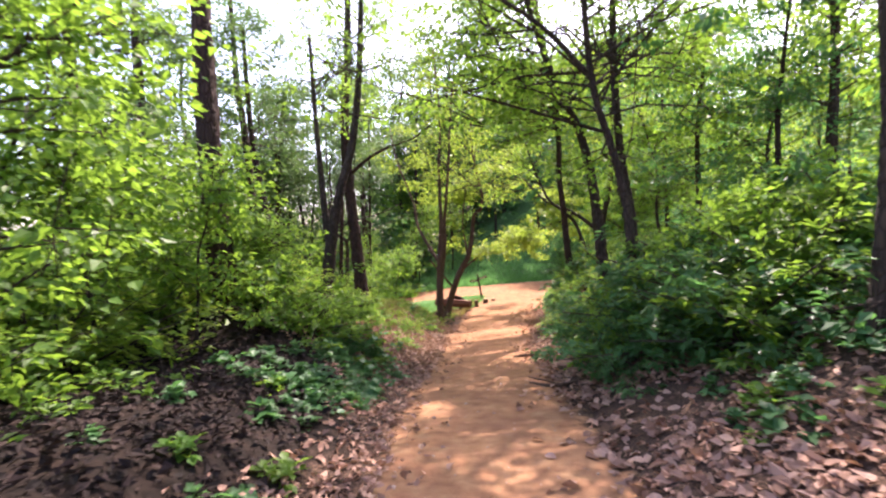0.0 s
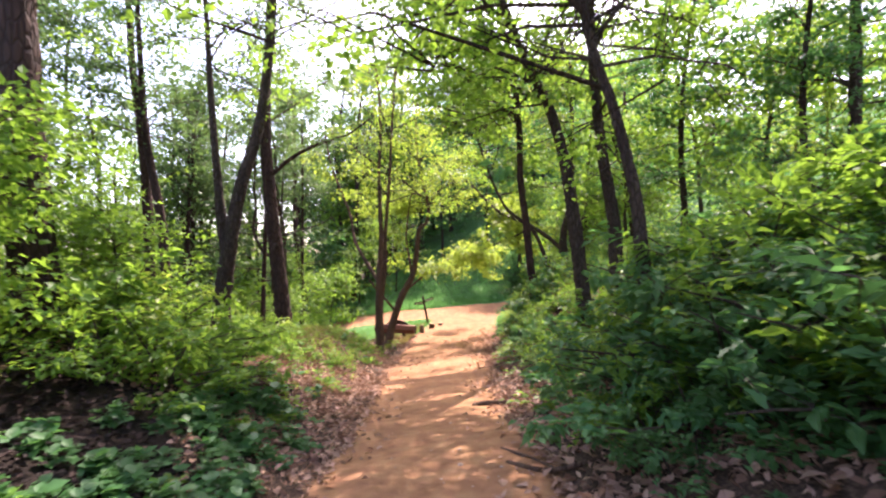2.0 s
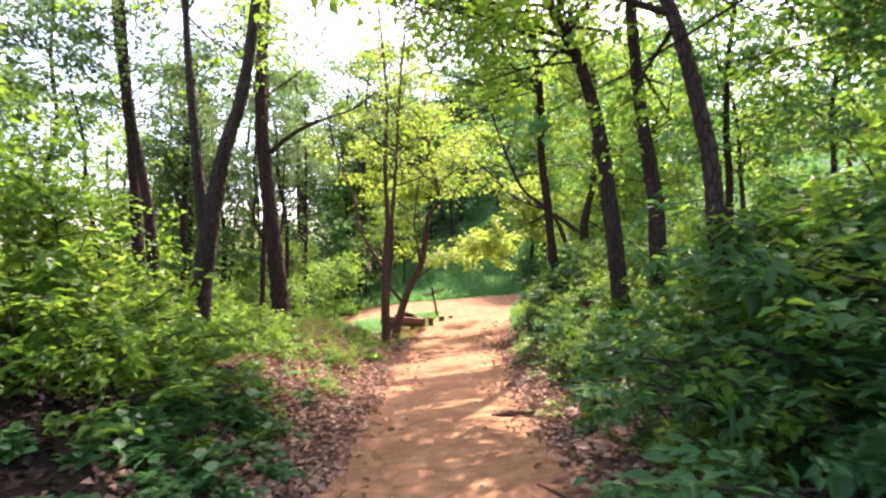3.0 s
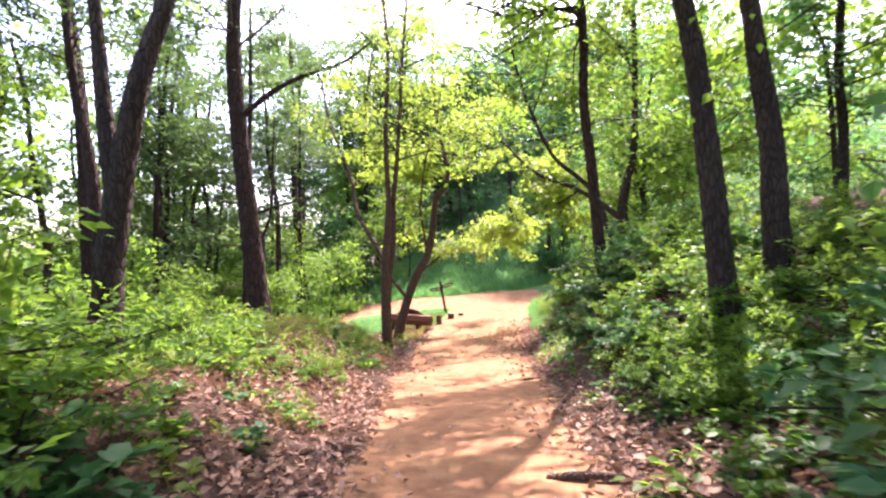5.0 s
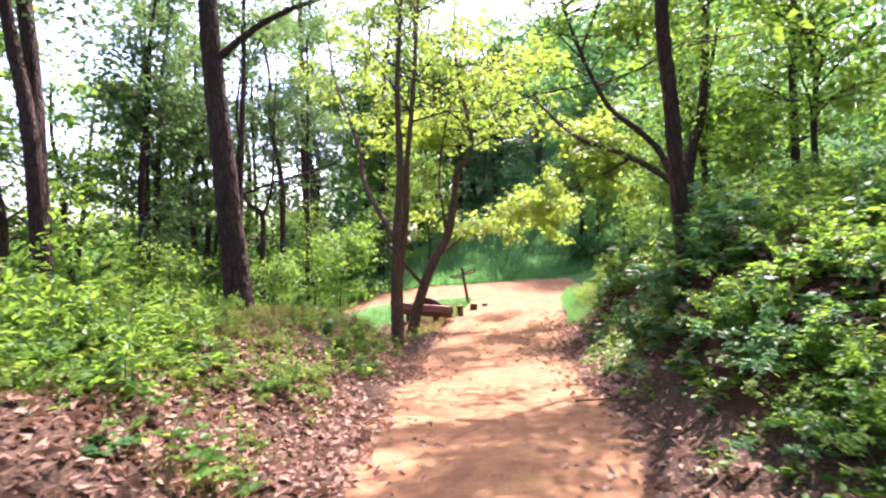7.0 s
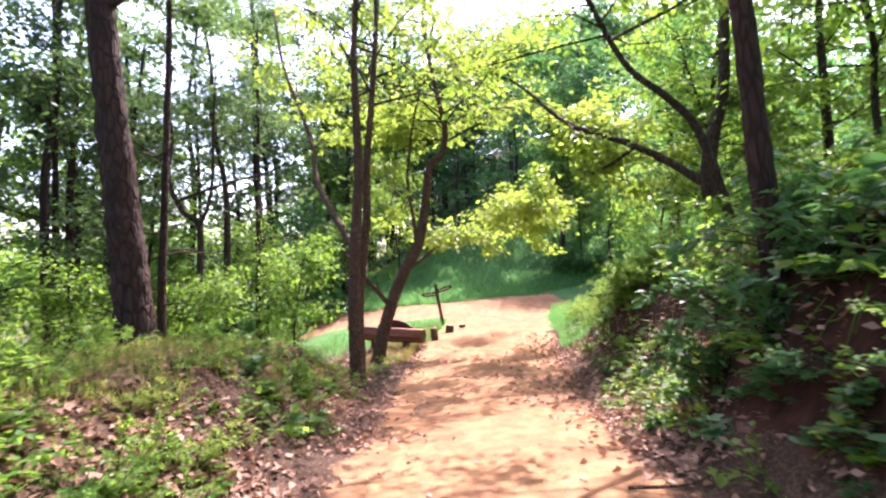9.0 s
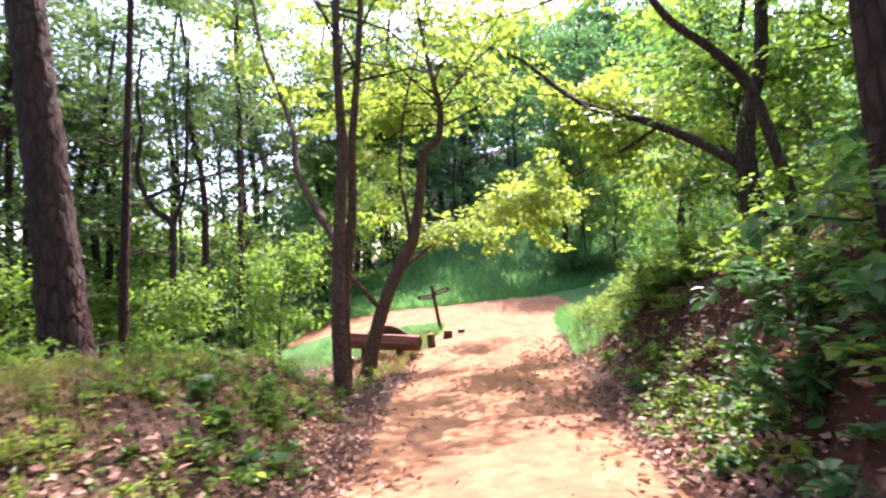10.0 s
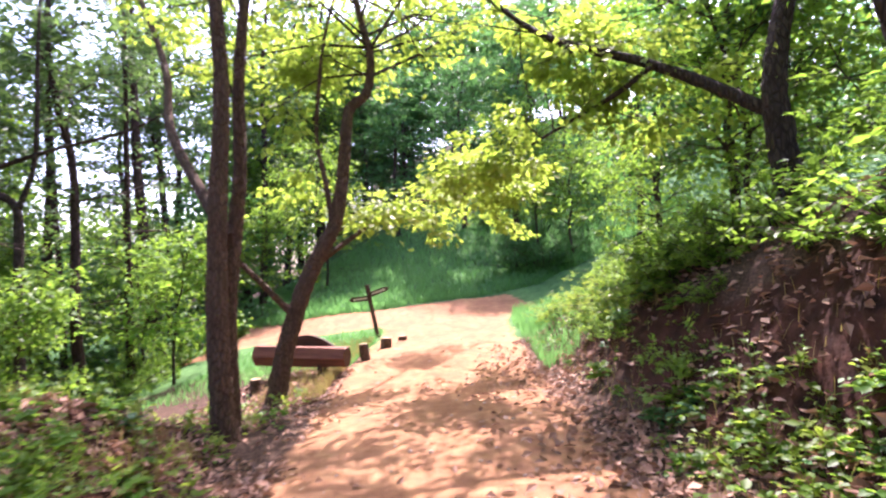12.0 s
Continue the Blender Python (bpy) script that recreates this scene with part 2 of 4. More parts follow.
def ground_z(x, y):
    x, y = np.asarray(x, float), np.asarray(y, float)
    base = np.interp(y, [-60, -12, 0, 4, 8, 13, 16, 19, 23.5, 28, 31, 33.5], [5, 1.1, 0.0, -0.37, -0.76, -1.32, -1.62, -1.88, -2.15, -2.1, -1.95, -1.72])
    xl, xr = trail_left(y), trail_right(y)
    z = base + 0.05 * (np.clip(x, xl - 3, xr + 3) - 0.8)
    # left: a low berm, then the ground falls away
    s = xl - x
    high = np.interp(y, [-5, 3, 8, 14, 18, 20.5, 22.0, 23.5], [0.5, 0.55, 0.75, 0.95, 1.15, 1.0, 0.35, 0.0])
    z = z + high * smoothstep(s, 0.15, 2.1)
    z = z - np.clip(s - 4.2, 0, 60) * 0.13 - 0.10 * np.clip(s - 1.0, 0, 8) * smoothstep(y, 22, 25)
    # right: a litter slope that steepens into a cut bank
    s = x - xr
    toe = np.interp(y, [15.2, 17.2, 19.2, 20.6], [1.0, 1.6, 1.5, 1.05])
    cut = np.interp(np.where(s < 1.5 * toe, s / toe, s - 1.5 * (toe - 1)), [0, 0.3, 0.6, 0.85, 1.15, 1.5, 4, 20, 60], [0, 0.08, 0.42, 0.95, 1.5, 1.85, 2.4, 5, 12])
    easy = np.interp(s, [0, 0.5, 1.75, 3, 4.5, 20, 60], [0, 0.12, 0.5, 1.25, 1.9, 4.6, 12])
    low = np.interp(s, [0, 2, 6, 20, 60], [0, 0.2, 1.6, 5, 12])
    cut = cut * np.interp(y, [15.5, 17.3, 18.6, 21.0, 24.0], [1.0, 1.2, 1.08, 0.72, 0.55])
    k = smoothstep(y, 10.5, 15.3)
    w = smoothstep(y, 24.0, 28.5)
    z = z + np.where(s > 0, (1 - w) * ((1 - k) * easy + k * cut) + w * low, 0)
    # the grass slope and the hill beyond the junction
    f = np.interp(x, [-30, -6, -2, 3, 8, 20], [0.02, 0.05, 0.15, 0.55, 1.0, 1.1])
    z = z + f * np.interp(y, [33.5, 34.5, 45, 60, 90, 300], [0, 0.35, 4.8, 9, 14, 18])
    on = smoothstep(x, xl - 0.2, xl + 0.2) * (1 - smoothstep(x, xr - 0.2, xr + 0.2))
    near = 1 - smoothstep(np.hypot(x, y - 14), 40, 80)
    face = smoothstep(x - xr, 0.4, 0.9) * (1 - smoothstep(x - xr, 2.0, 2.8)) * k * (1 - w)
    mound = 0.6 * np.exp(-((x + 3.85) ** 2 + (y - 9.4) ** 2) / 1.5)
    return z + mound + near * waves(x, y, 3) * (0.017 * on + 0.04 * (1 - on)) + near * face * 0.05 * waves(3.1 * x, 3.1 * y, 5)


def gz(x, y):
    return float(ground_z(x, y))


def build_ground():
    xs = np.concatenate([-np.geomspace(400, 9, 26), np.arange(-8.8, 10.0, 0.13), np.geomspace(10.2, 400, 26)])
    ys = np.concatenate([-np.geomspace(200, 4, 18), np.arange(-3.8, 36, 0.14), np.geomspace(36.2, 900, 34)])
    X, Y = np.meshgrid(xs, ys)
    Z = ground_z(X, Y)
    nx, ny = len(xs), len(ys)
    i, j = np.meshgrid(np.arange(ny - 1), np.arange(nx - 1), indexing="ij")
    q = np.stack([i * nx + j, i * nx + j + 1, (i + 1) * nx + j + 1, (i + 1) * nx + j], -1).reshape(-1, 4)
    me = mesh_of("ground", np.stack([X, Y, Z], -1).reshape(-1, 3), q, GROUND, True)
    x, y = X.ravel(), Y.ravel()
    xl, xr = trail_left(y), trail_right(y)
    main = smoothstep(x, xl - 0.42, xl + 0.5) * (1 - smoothstep(x, xr - 0.5, xr + 0.42)) * (1 - smoothstep(y, 31, 32))
    far_y = np.interp(x, [-20, -2, 4, 8, 20], [36, 32.6, 31.6, 31.4, 33])
    cross = smoothstep(y, far_y - 1.9, far_y - 1.3) * (1 - smoothstep(y, far_y + 1.3, far_y + 1.9)) * (1 - smoothstep(x, 6.6, 7.6)) * smoothstep(x, -4.2, -2.6)
    trail = np.maximum(main, cross)
    turf = smoothstep(y - np.where(x < xl, 1.8, 0.0), 25.5, 27.0) * (1 - smoothstep(y, 60, 80))
    s = x - xr
    earth = smoothstep(s, 0.4, 0.75) * (1 - smoothstep(s, np.interp(y, [17, 20], [1.7, 1.0]), np.interp(y, [17, 20], [2.3, 1.4]))) * smoothstep(y, 11, 14) * (1 - smoothstep(y, 24, 26))
    sl = xl - x
    earth = np.maximum(earth, smoothstep(sl, 0.3, 0.8) * (1 - smoothstep(sl, 1.6, 2.4)) * smoothstep(y, 18.0, 19) * (1 - smoothstep(y, 21.5, 22.5)) * 0.6)
    # mask of the painted shade on the left mound
    mound_shade = np.minimum(1.0, 1.8 * np.exp(-(((x + 3.4) / 2.1) ** 2 + ((y - 5.5) / 3.6) ** 2)))
    for name, values in (("trail", trail), ("turf", turf), ("earth", earth), ("mound_shade", mound_shade)):
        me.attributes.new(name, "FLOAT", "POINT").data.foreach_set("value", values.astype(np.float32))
    tagged(new("ground", me), "sandy orange-brown footpath through leaf-littered forest floor", "ground", kind="structure")


build_ground()


# ---- trees ----
def tiers(foot, way, length, from_u, n, spread):
    """Leaves in a few flat tufts along a twig, with air between the tufts."""
    m = max(2, n // 11)
    hub = foot + way * np.linspace(from_u, 1.05, m)[:, None] * length + rng.normal(0, 1, (m, 3)) * spread * np.array([0.75, 0.75, 0.3])
    k = rng.integers(0, m, n)
    off = rng.normal(0, 1, (n, 3)) * spread * np.array([0.62, 0.62, 0.2])
    return hub[k] + off - np.array([0, 0, 0.25]) * np.sum(off**2, 1)[:, None] / spread, off + 0.35 * way * spread + np.array([0, 0, -0.3 * spread])


def branch_sprays(start, way, length, bend, leaf_n, leaf_size, spread, forks=3):
    """A limb with side twigs: tubes, and leaf positions and directions in loose flat sprays."""
    tubes, pos, axis = [], [], []
    way = way / np.linalg.norm(way)
    ts = np.linspace(0, 1, 6)[:, None]
    kink = rng.normal(0, 0.10, (6, 3)) * length
    kink[0] = 0
    line = start + way * ts * length + np.array([0, 0, bend]) * ts**2 * length + kink * ts
    tubes.append((line, 0.010 * length + 0.004, 0.004))
    for _ in range(forks):
        t = rng.uniform(0.3, 0.95)
        p = line[min(5, int(t * 5 + 0.5))]
        d = way + unit(1, 0.05, 0.5)[0] * 0.9
        d /= np.linalg.norm(d)
        ln = length * rng.uniform(0.3, 0.55)
        twig = p + d * np.linspace(0, 1, 4)[:, None] * ln + rng.normal(0, 0.03, (4, 3)) * ln
        tubes.append((twig, 0.004 * length + 0.003, 0.002))
        q, ax = tiers(p, d, ln, 0.15, max(3, leaf_n // (forks + 1)), spread)
        pos.append(q)
        axis.append(ax)
    q, ax = tiers(line[0], (line[-1] - line[0]) / length, length, 0.45, max(3, leaf_n // (forks + 1)), spread)
    pos.append(q)
    axis.append(ax)
    return tubes, np.vstack(pos), np.vstack(axis)


def tree(name, label, stems, bark, leaf, limbs=14, from_z=3.0, reach=2.2, leaves=2500, leaf_size=0.11, spread=0.22, lift=0.35, bend=-0.1, flare=0.35,
         category="tree", group="", extra=(), toward=None, gaps=None):
    """stems: (points, radius at the base, radius at the top). Limbs spring from the stems above from_z; extra: limbs given by their points."""
    base = Vector(stems[0][0][0])
    ob = tagged(new(name), label, category, group)
    ob.location = base
    o = np.array(base)
    pos, axis, twigs = [], [], []
    lines = []
    for n, (pts, r0, r1) in enumerate(stems):
        line = smooth_line(pts, 11)
        lines.append(line)
        part("trunk", mesh_of("trunk", *(lambda vf: (vf[0] - o, vf[1]))(tube(line, r0, r1, 18, 0.05, flare if n == 0 else 0.0)), bark, True), ob)
    for pts, r0, r1, many in extra:
        line = smooth_line(pts, 4)
        part("limb", mesh_of("limb", *(lambda vf: (vf[0] - o, vf[1]))(tube(line, r0, r1, 7, 0.05)), bark, True), ob)
        for _ in range(many):
            k = rng.integers(len(line) // 3, len(line))
            d = unit(1, 0.0, 0.5)[0]
            t, p, a = branch_sprays(line[k], d, rng.uniform(0.35, 0.9) * reach * 0.6, bend, int(leaves / max(1, limbs)), leaf_size, spread)
            twigs += t
            pos.append(p)
            axis.append(a)
    spots = [(line, k) for line in lines for k in range(len(line)) if line[k][2] > from_z]
    for n in range(limbs if spots else 0):
        line, k = spots[rng.integers(len(spots))]
        high = (line[k][2] - from_z) / max(1.0, line[-1][2] - from_z)
        a = rng.uniform(0, 2 * np.pi)
        d = np.array([np.cos(a), np.sin(a), lift + 0.3 * high + rng.normal(0.05, 0.3)])
        if toward is not None and rng.random() < 0.6:
            d[:2] += np.array(toward) * 1.2
        t, p, ax = branch_sprays(line[k], d, reach * rng.uniform(0.55, 1.15) * (1.1 - 0.45 * high), bend, int(leaves / limbs), leaf_size, spread, 4)
        twigs += t
        pos.append(p)
        axis.append(ax)
    if twigs:
        v, f = joined([tube(l[[0, 2, -1]] if len(l) < 6 else l[[0, 2, 4, 5]], a, b, 3) for l, a, b in twigs])
        tagged(part("twig_work", mesh_of("twig_work", v - o, f, TWIG, True), ob), kind="stuff")
    if pos:
        pos, axis = np.vstack(pos), np.vstack(axis)
        size = leaf_size * rng.uniform(0.6, 1.35, len(pos))
        v, f = leaf_blades(pos, axis, size, 0.35)
        if gaps is not None:     # a crown with gaps between its clumps of leaves
            later = rng.bit_generator.state
            full = waves(1.5 * pos[:, 0] + 0.6 * pos[:, 2], 1.5 * pos[:, 1] - 0.8 * pos[:, 2], 9)
            full = full > np.quantile(full, gaps)
            v, f = leaf_blades(pos[full], axis[full], size[full], 0.35)
            rng.bit_generator.state = later
        part("crown", mesh_of("crown", v - o, f, leaf), ob)
    return ob


def up_from(x, y, points):
    """Sets a trunk's foot a little into the ground."""
    return [(x, y, gz(x, y) - 0.12), *points]


big = [(-4.12, 9.8, 0.96), (-4.23, 9.8, 2.34), (-4.3, 9.8, 3.92), (-4.33, 9.8, 5.6), (-4.38, 9.9, 8.0), (-4.4, 9.9, 11.5)]
tree("pine_tree", "tall dark-barked pine rising from a shaded mound", [(up_from(-3.95, 9.8, big), 0.29, 0.12)], PINE_BARK, LEAF_GREEN, 34, 6.8, 3.2, 4200, 0.13, toward=(0.3, 0.2))
tree("forked_oak", "leaning brown oak forking into two stems", [(up_from(-2.87, 12.7, [(-2.79, 12.7, 0.49), (-2.68, 12.7, 1.31), (-2.56, 12.7, 2.01), (-2.38, 12.7, 2.78), (-2.1, 12.8, 3.8), (-1.9, 13.0, 5.6), (-1.8, 13.1, 7.6)]), 0.17, 0.06),
     ([(-2.68, 12.7, 1.25), (-2.78, 12.72, 2.02), (-2.85, 12.75, 2.78), (-2.95, 12.8, 4.2), (-3.1, 13, 6.5)], 0.11, 0.04)], BARK, LEAF_GREEN, 26, 4.6, 2.0, 4200, 0.095, gaps=0.35)
tree("pine_tree", "dark-barked pine with one long bare side limb", [(up_from(-2.92, 19.2, [(-3.02, 19.2, 0.2), (-3.12, 19.2, 1.3), (-3.26, 19.2, 2.9), (-3.38, 19.2, 4.66), (-3.37, 19.2, 6.2), (-3.2, 19.2, 8.5), (-3.1, 19.3, 12)]), 0.26, 0.11)],
     PINE_BARK, LEAF_PINE, 30, 5.4, 2.6, 6500, 0.10, extra=[([(-3.2, 19.2, 3.95), (-2.56, 19.2, 4.47), (-1.81, 19.15, 4.84), (-0.91, 19.1, 5.13), (-0.2, 19.0, 5.6)], 0.075, 0.02, 2)])
tree("pine_tree", "slim reddish-barked pine standing on the bank", [(up_from(3.95, 15.75, [(3.83, 15.75, 0.85), (3.73, 15.75, 2.1), (3.62, 15.75, 3.2), (3.62, 15.7, 4.4), (3.46, 15.6, 5.9), (3.05, 15.5, 7.9), (2.8, 15.6, 10.5)]), 0.105, 0.05)],
     PINE_BARK, LEAF_GREEN, 42, 4.3, 3.2, 15000, 0.115, 0.27, toward=(-0.6, 0.2), gaps=0.33, extra=[([(3.46, 15.5, 5.8), (2.48, 15.5, 6.22), (1.48, 15.5, 6.37), (0.91, 15.5, 6.88), (0.68, 15.5, 7.79)], 0.06, 0.02, 3)])
tree("oak_tree", "dark-barked tree standing on the bank", [(up_from(3.86, 12.2, [(3.76, 12.2, 0.87), (3.68, 12.2, 1.75), (3.58, 12.2, 2.6), (3.45, 12.2, 3.3), (3.2, 12.2, 4.1), (2.8, 12.2, 4.9), (2.2, 12.3, 6.8), (1.9, 12.4, 8.5)]), 0.145, 0.05)],
     BARK, LEAF_GREEN, 42, 4.0, 3.1, 15000, 0.115, 0.27, toward=(-0.6, 0.2), gaps=0.56)
tree("oak_tree", "dark grey-brown trunk rising straight from the bank", [(up_from(4.6, 12.35, [(4.52, 12.3, 0.86), (4.5, 12.3, 1.73), (4.4, 12.3, 2.5), (4.3, 12.3, 3.2), (4.2, 12.4, 5.5), (4.3, 12.5, 9)]), 0.155, 0.07)],
     BARK, LEAF_GREEN, 34, 4.8, 2.9, 9500, 0.12, 0.27, gaps=0.35)
tree("oak_tree", "dark leaning tree among bank shrubs", [(up_from(3.25, 8.6, [(3.14, 8.6, 1.12), (3.09, 8.6, 1.78), (2.98, 8.6, 2.34), (2.84, 8.6, 2.9), (2.6, 8.7, 3.9), (2.5, 8.8, 5.5), (2.6, 9, 7.5)]), 0.085, 0.04)],
     BARK, LEAF_GREEN, 34, 3.0, 2.8, 9500, 0.11, gaps=0.48,
     # high limb out of view, its leafy end added to shade the left mound
     extra=[([(2.6, 8.7, 4.0), (1.8, 8.9, 5.0), (0.6, 9.1, 5.9), (-0.3, 9.3, 6.5)], 0.05, 0.025, 0), ([(-0.3, 9.3, 6.5), (-1.0, 9.5, 6.9), (-1.7, 9.7, 7.2), (-2.4, 9.9, 7.4)], 0.025, 0.01, 16)])
tree("twin_stem_tree", "brown tree with two close stems at the path's edge",
     [(up_from(-0.1, 21.6, [(-0.13, 21.6, -1.1), (-0.11, 21.6, -0.08), (-0.05, 21.6, 0.95), (0.03, 21.6, 1.99), (0.01, 21.6, 3.04), (0.0, 21.7, 4.4), (0.1, 21.8, 6.4), (-0.1, 21.9, 9.4)]), 0.135, 0.035),
      ([(-0.06, 21.78, -1.9), (-0.06, 21.85, -0.62), (0.04, 21.9, 0.31), (0.14, 21.9, 1.13), (0.17, 21.9, 2.16), (0.28, 21.9, 3.2), (0.4, 21.9, 4.5), (0.55, 22, 6.6), (0.8, 22.1, 9.0)], 0.11, 0.03)],
     BROWN_BARK, LEAF_YELLOW, 36, 3.2, 2.5, 7000, 0.12, 0.24, gaps=0.52,
     extra=[([(0.0, 21.8, 0.3), (-0.45, 22.4, 1.0), (-1.0, 23.3, 2.0), (-1.15, 23.8, 2.9), (-1.5, 24.4, 3.9), (-2.0, 25, 5.2), (-2.3, 25.4, 6.8)], 0.085, 0.03, 7)])
tree("forked_tree", "crooked brown tree leaning over the log bench",
     [(up_from(0.16, 23.9, [(0.37, 23.9, -1.37), (0.67, 23.9, -0.5), (0.96, 23.9, 0.11), (1.22, 23.9, 0.56), (1.37, 23.9, 1.2), (1.47, 23.9, 1.94), (1.56, 23.9, 2.45), (1.86, 23.9, 2.75), (1.94, 23.9, 3.35), (1.83, 23.9, 3.91), (1.65, 23.9, 4.8), (1.5, 23.9, 6), (1.6, 24, 8)]), 0.155, 0.025)],
     BROWN_BARK, LEAF_YELLOW, 36, 2.9, 2.4, 7500, 0.12, 0.22, gaps=0.28,
     extra=[([(1.2, 23.9, 0.5), (1.11, 23.9, 1.29), (1.01, 23.9, 2.03), (1.1, 23.9, 2.96), (1.23, 23.9, 3.7), (1.5, 23.9, 4.65)], 0.05, 0.018, 6),
            ([(0.52, 23.88, -0.85), (0.16, 23.6, -0.37), (-0.14, 23.4, 0.0), (-0.5, 23.2, 0.5)], 0.06, 0.03, 0),
            ([(0.9, 24.0, -0.05), (1.38, 24.3, 0.29), (1.86, 24.8, 0.62), (2.5, 25.6, 1.0), (3.2, 26.6, 1.25), (4.0, 27.6, 1.2), (4.7, 28.6, 0.8)], 0.05, 0.012, 15)])
tree("spreading_tree", "dark tree on the bank with long limbs over the path", [(up_from(6.5, 20.4, [(6.36, 20.4, 1.06), (6.31, 20.4, 1.73), (6.44, 20.4, 2.4), (6.66, 20.4, 3.3), (6.8, 20.5, 5.5), (6.8, 20.5, 8)]), 0.17, 0.06)],
     BARK, LEAF_YELLOW, 24, 5.0, 2.6, 6000, 0.12, 0.22, toward=(-0.7, 0.3), gaps=0.4,
     extra=[([(6.3, 20.5, 1.45), (5.82, 21.1, 2.03), (5.28, 21.6, 2.47), (4.55, 22.1, 2.87), (4.09, 22.6, 3.4), (3.6, 23.1, 4.1), (3.0, 23.8, 4.7)], 0.085, 0.02, 20),
            ([(5.4, 21.3, 2.3), (5.1, 21.7, 2.05), (4.9, 22.3, 1.95), (4.5, 23.0, 1.74), (4.0, 23.8, 1.5), (3.6, 24.6, 1.1)], 0.045, 0.012, 22)])
tree("curved_tree", "slender curved tree leaning out over the path", [(up_from(5.2, 18.0, [(5.1, 18.0, 0.44), (4.92, 18.0, 1.11), (4.64, 18.0, 1.85), (4.24, 18.0, 2.26), (3.77, 18.1, 2.7), (3.4, 18.3, 3.6), (3.1, 18.6, 4.8), (2.9, 18.9, 6.4)]), 0.075, 0.02)],
     BARK, LEAF_GREEN, 30, 3.0, 2.0, 6500, 0.105, 0.25, gaps=0.45)
tree("oak_tree", "dark shaded trunk standing by the path's start", [(up_from(3.75, 4.3, [(3.8, 4.3, 1.2), (3.85, 4.3, 2.6), (3.8, 4.4, 4.2), (3.5, 4.6, 6.5), (3.3, 4.8, 9)]), 0.2, 0.08)],
     BARK, LEAF_DARK, 42, 4.8, 4.0, 6800, 0.14, lift=0.15, toward=(-0.6, 0.3), gaps=0.5,
     # unseen overhead limb, added to cast shade on the near left ground
     extra=[([(3.6, 4.6, 5.5), (2.3, 6.0, 6.0), (1.0, 7.0, 6.4), (0.2, 7.6, 6.6)], 0.07, 0.02, 5)])
for label, pts, r in (
    ("slender dark pine among shrubs", [(-6.05, 18.4, 1.33), (-6.17, 18.4, 2.8), (-6.46, 18.4, 4.57), (-6.6, 18.4, 6.34), (-6.7, 18.4, 9)], 0.16),
    ("slender dark pine against the sky", [(-7.2, 20.0, 3.6), (-7.37, 20.0, 5.8), (-7.57, 20.0, 7.5), (-7.66, 20.0, 9.5), (-7.8, 20, 12)], 0.17),
    ("slender dark pine against the sky", [(-8.96, 16.0, 3.5), (-9.02, 16.0, 6.4), (-9.07, 16.0, 8.1), (-9.04, 16.0, 11)], 0.17),
    ("tall straight far pine", [(-4.78, 34.0, -0.57), (-4.99, 34.0, 2.9), (-5.02, 34.0, 5.45), (-5.02, 34.0, 8.7), (-5.05, 34.0, 12)], 0.19),
):
    x, y = pts[0][0] + 0.1, pts[0][1]
    tree("pine_tree", label, [(up_from(x, y, pts), r, r * 0.4)], PINE_BARK, LEAF_PINE, 22, 4.6, 2.2, 4200, 0.12, group="pines of the left slope")


def bare_limbs(x, y, z, count):
    """Dead limbs on the lower trunk of a pine."""
    out = []
    for _ in range(count):
        a, h, ln = rng.uniform(0, 6.28), z + rng.uniform(0, 4.5), rng.uniform(0.8, 2.2)
        c, d = math.cos(a), math.sin(a)
        out.append(([(x, y, h), (x + 0.45 * ln * c, y + 0.45 * ln * d, h + 0.05), (x + ln * c, y + ln * d, h + rng.uniform(-0.25, 0.35))], 0.022, 0.006, 0))
    return out


rng = np.random.default_rng(21)
tree("dead_tree", "crooked half-dead tree with bare spreading limbs", [(up_from(-4.93, 27, [(-4.9, 27, -0.3), (-4.87, 27, 1.33), (-5.33, 27, 1.81), (-5.69, 27, 2.75), (-5.57, 27, 3.83), (-5.64, 27, 4.76), (-5.5, 27, 6)]), 0.10, 0.03)], BARK, LEAF_PINE, 4, 3.4, 1.0, 300, 0.1,
     extra=[([(-5.5, 27, 2.09), (-4.29, 27, 2.52), (-2.91, 27, 2.89), (-2.12, 27, 3.28)], 0.05, 0.015, 0), ([(-4.87, 27, 1.3), (-4.52, 27, 2.4), (-4.41, 27, 4.43), (-4.29, 27, 6.16)], 0.06, 0.02, 1)])
for x, y, h in ((-4.7, 24.0, 1.5), (-8.2, 26.0, 1.0), (-4.2, 30.5, 1.2), (-9.4, 31.0, 1.5), (-6.9, 33.0, 1.0)):
    lean = rng.normal(0, 0.25)
    pts = up_from(x, y, [(x + 0.1 * lean, y, gz(x, y) + 2.2), (x + 0.5 * lean, y, gz(x, y) + 5), (x + lean, y, gz(x, y) + 8.5), (x + 1.2 * lean, y, gz(x, y) + 11.5)])
    tree("pine_tree", "thin dark pine with dead bare lower limbs", [(pts, 0.11, 0.04)], PINE_BARK, LEAF_PINE, 14, gz(x, y) + 7.0, 1.8, 2400, 0.13, group="pines of the left slope", extra=bare_limbs(x, y, gz(x, y) + h, 14))


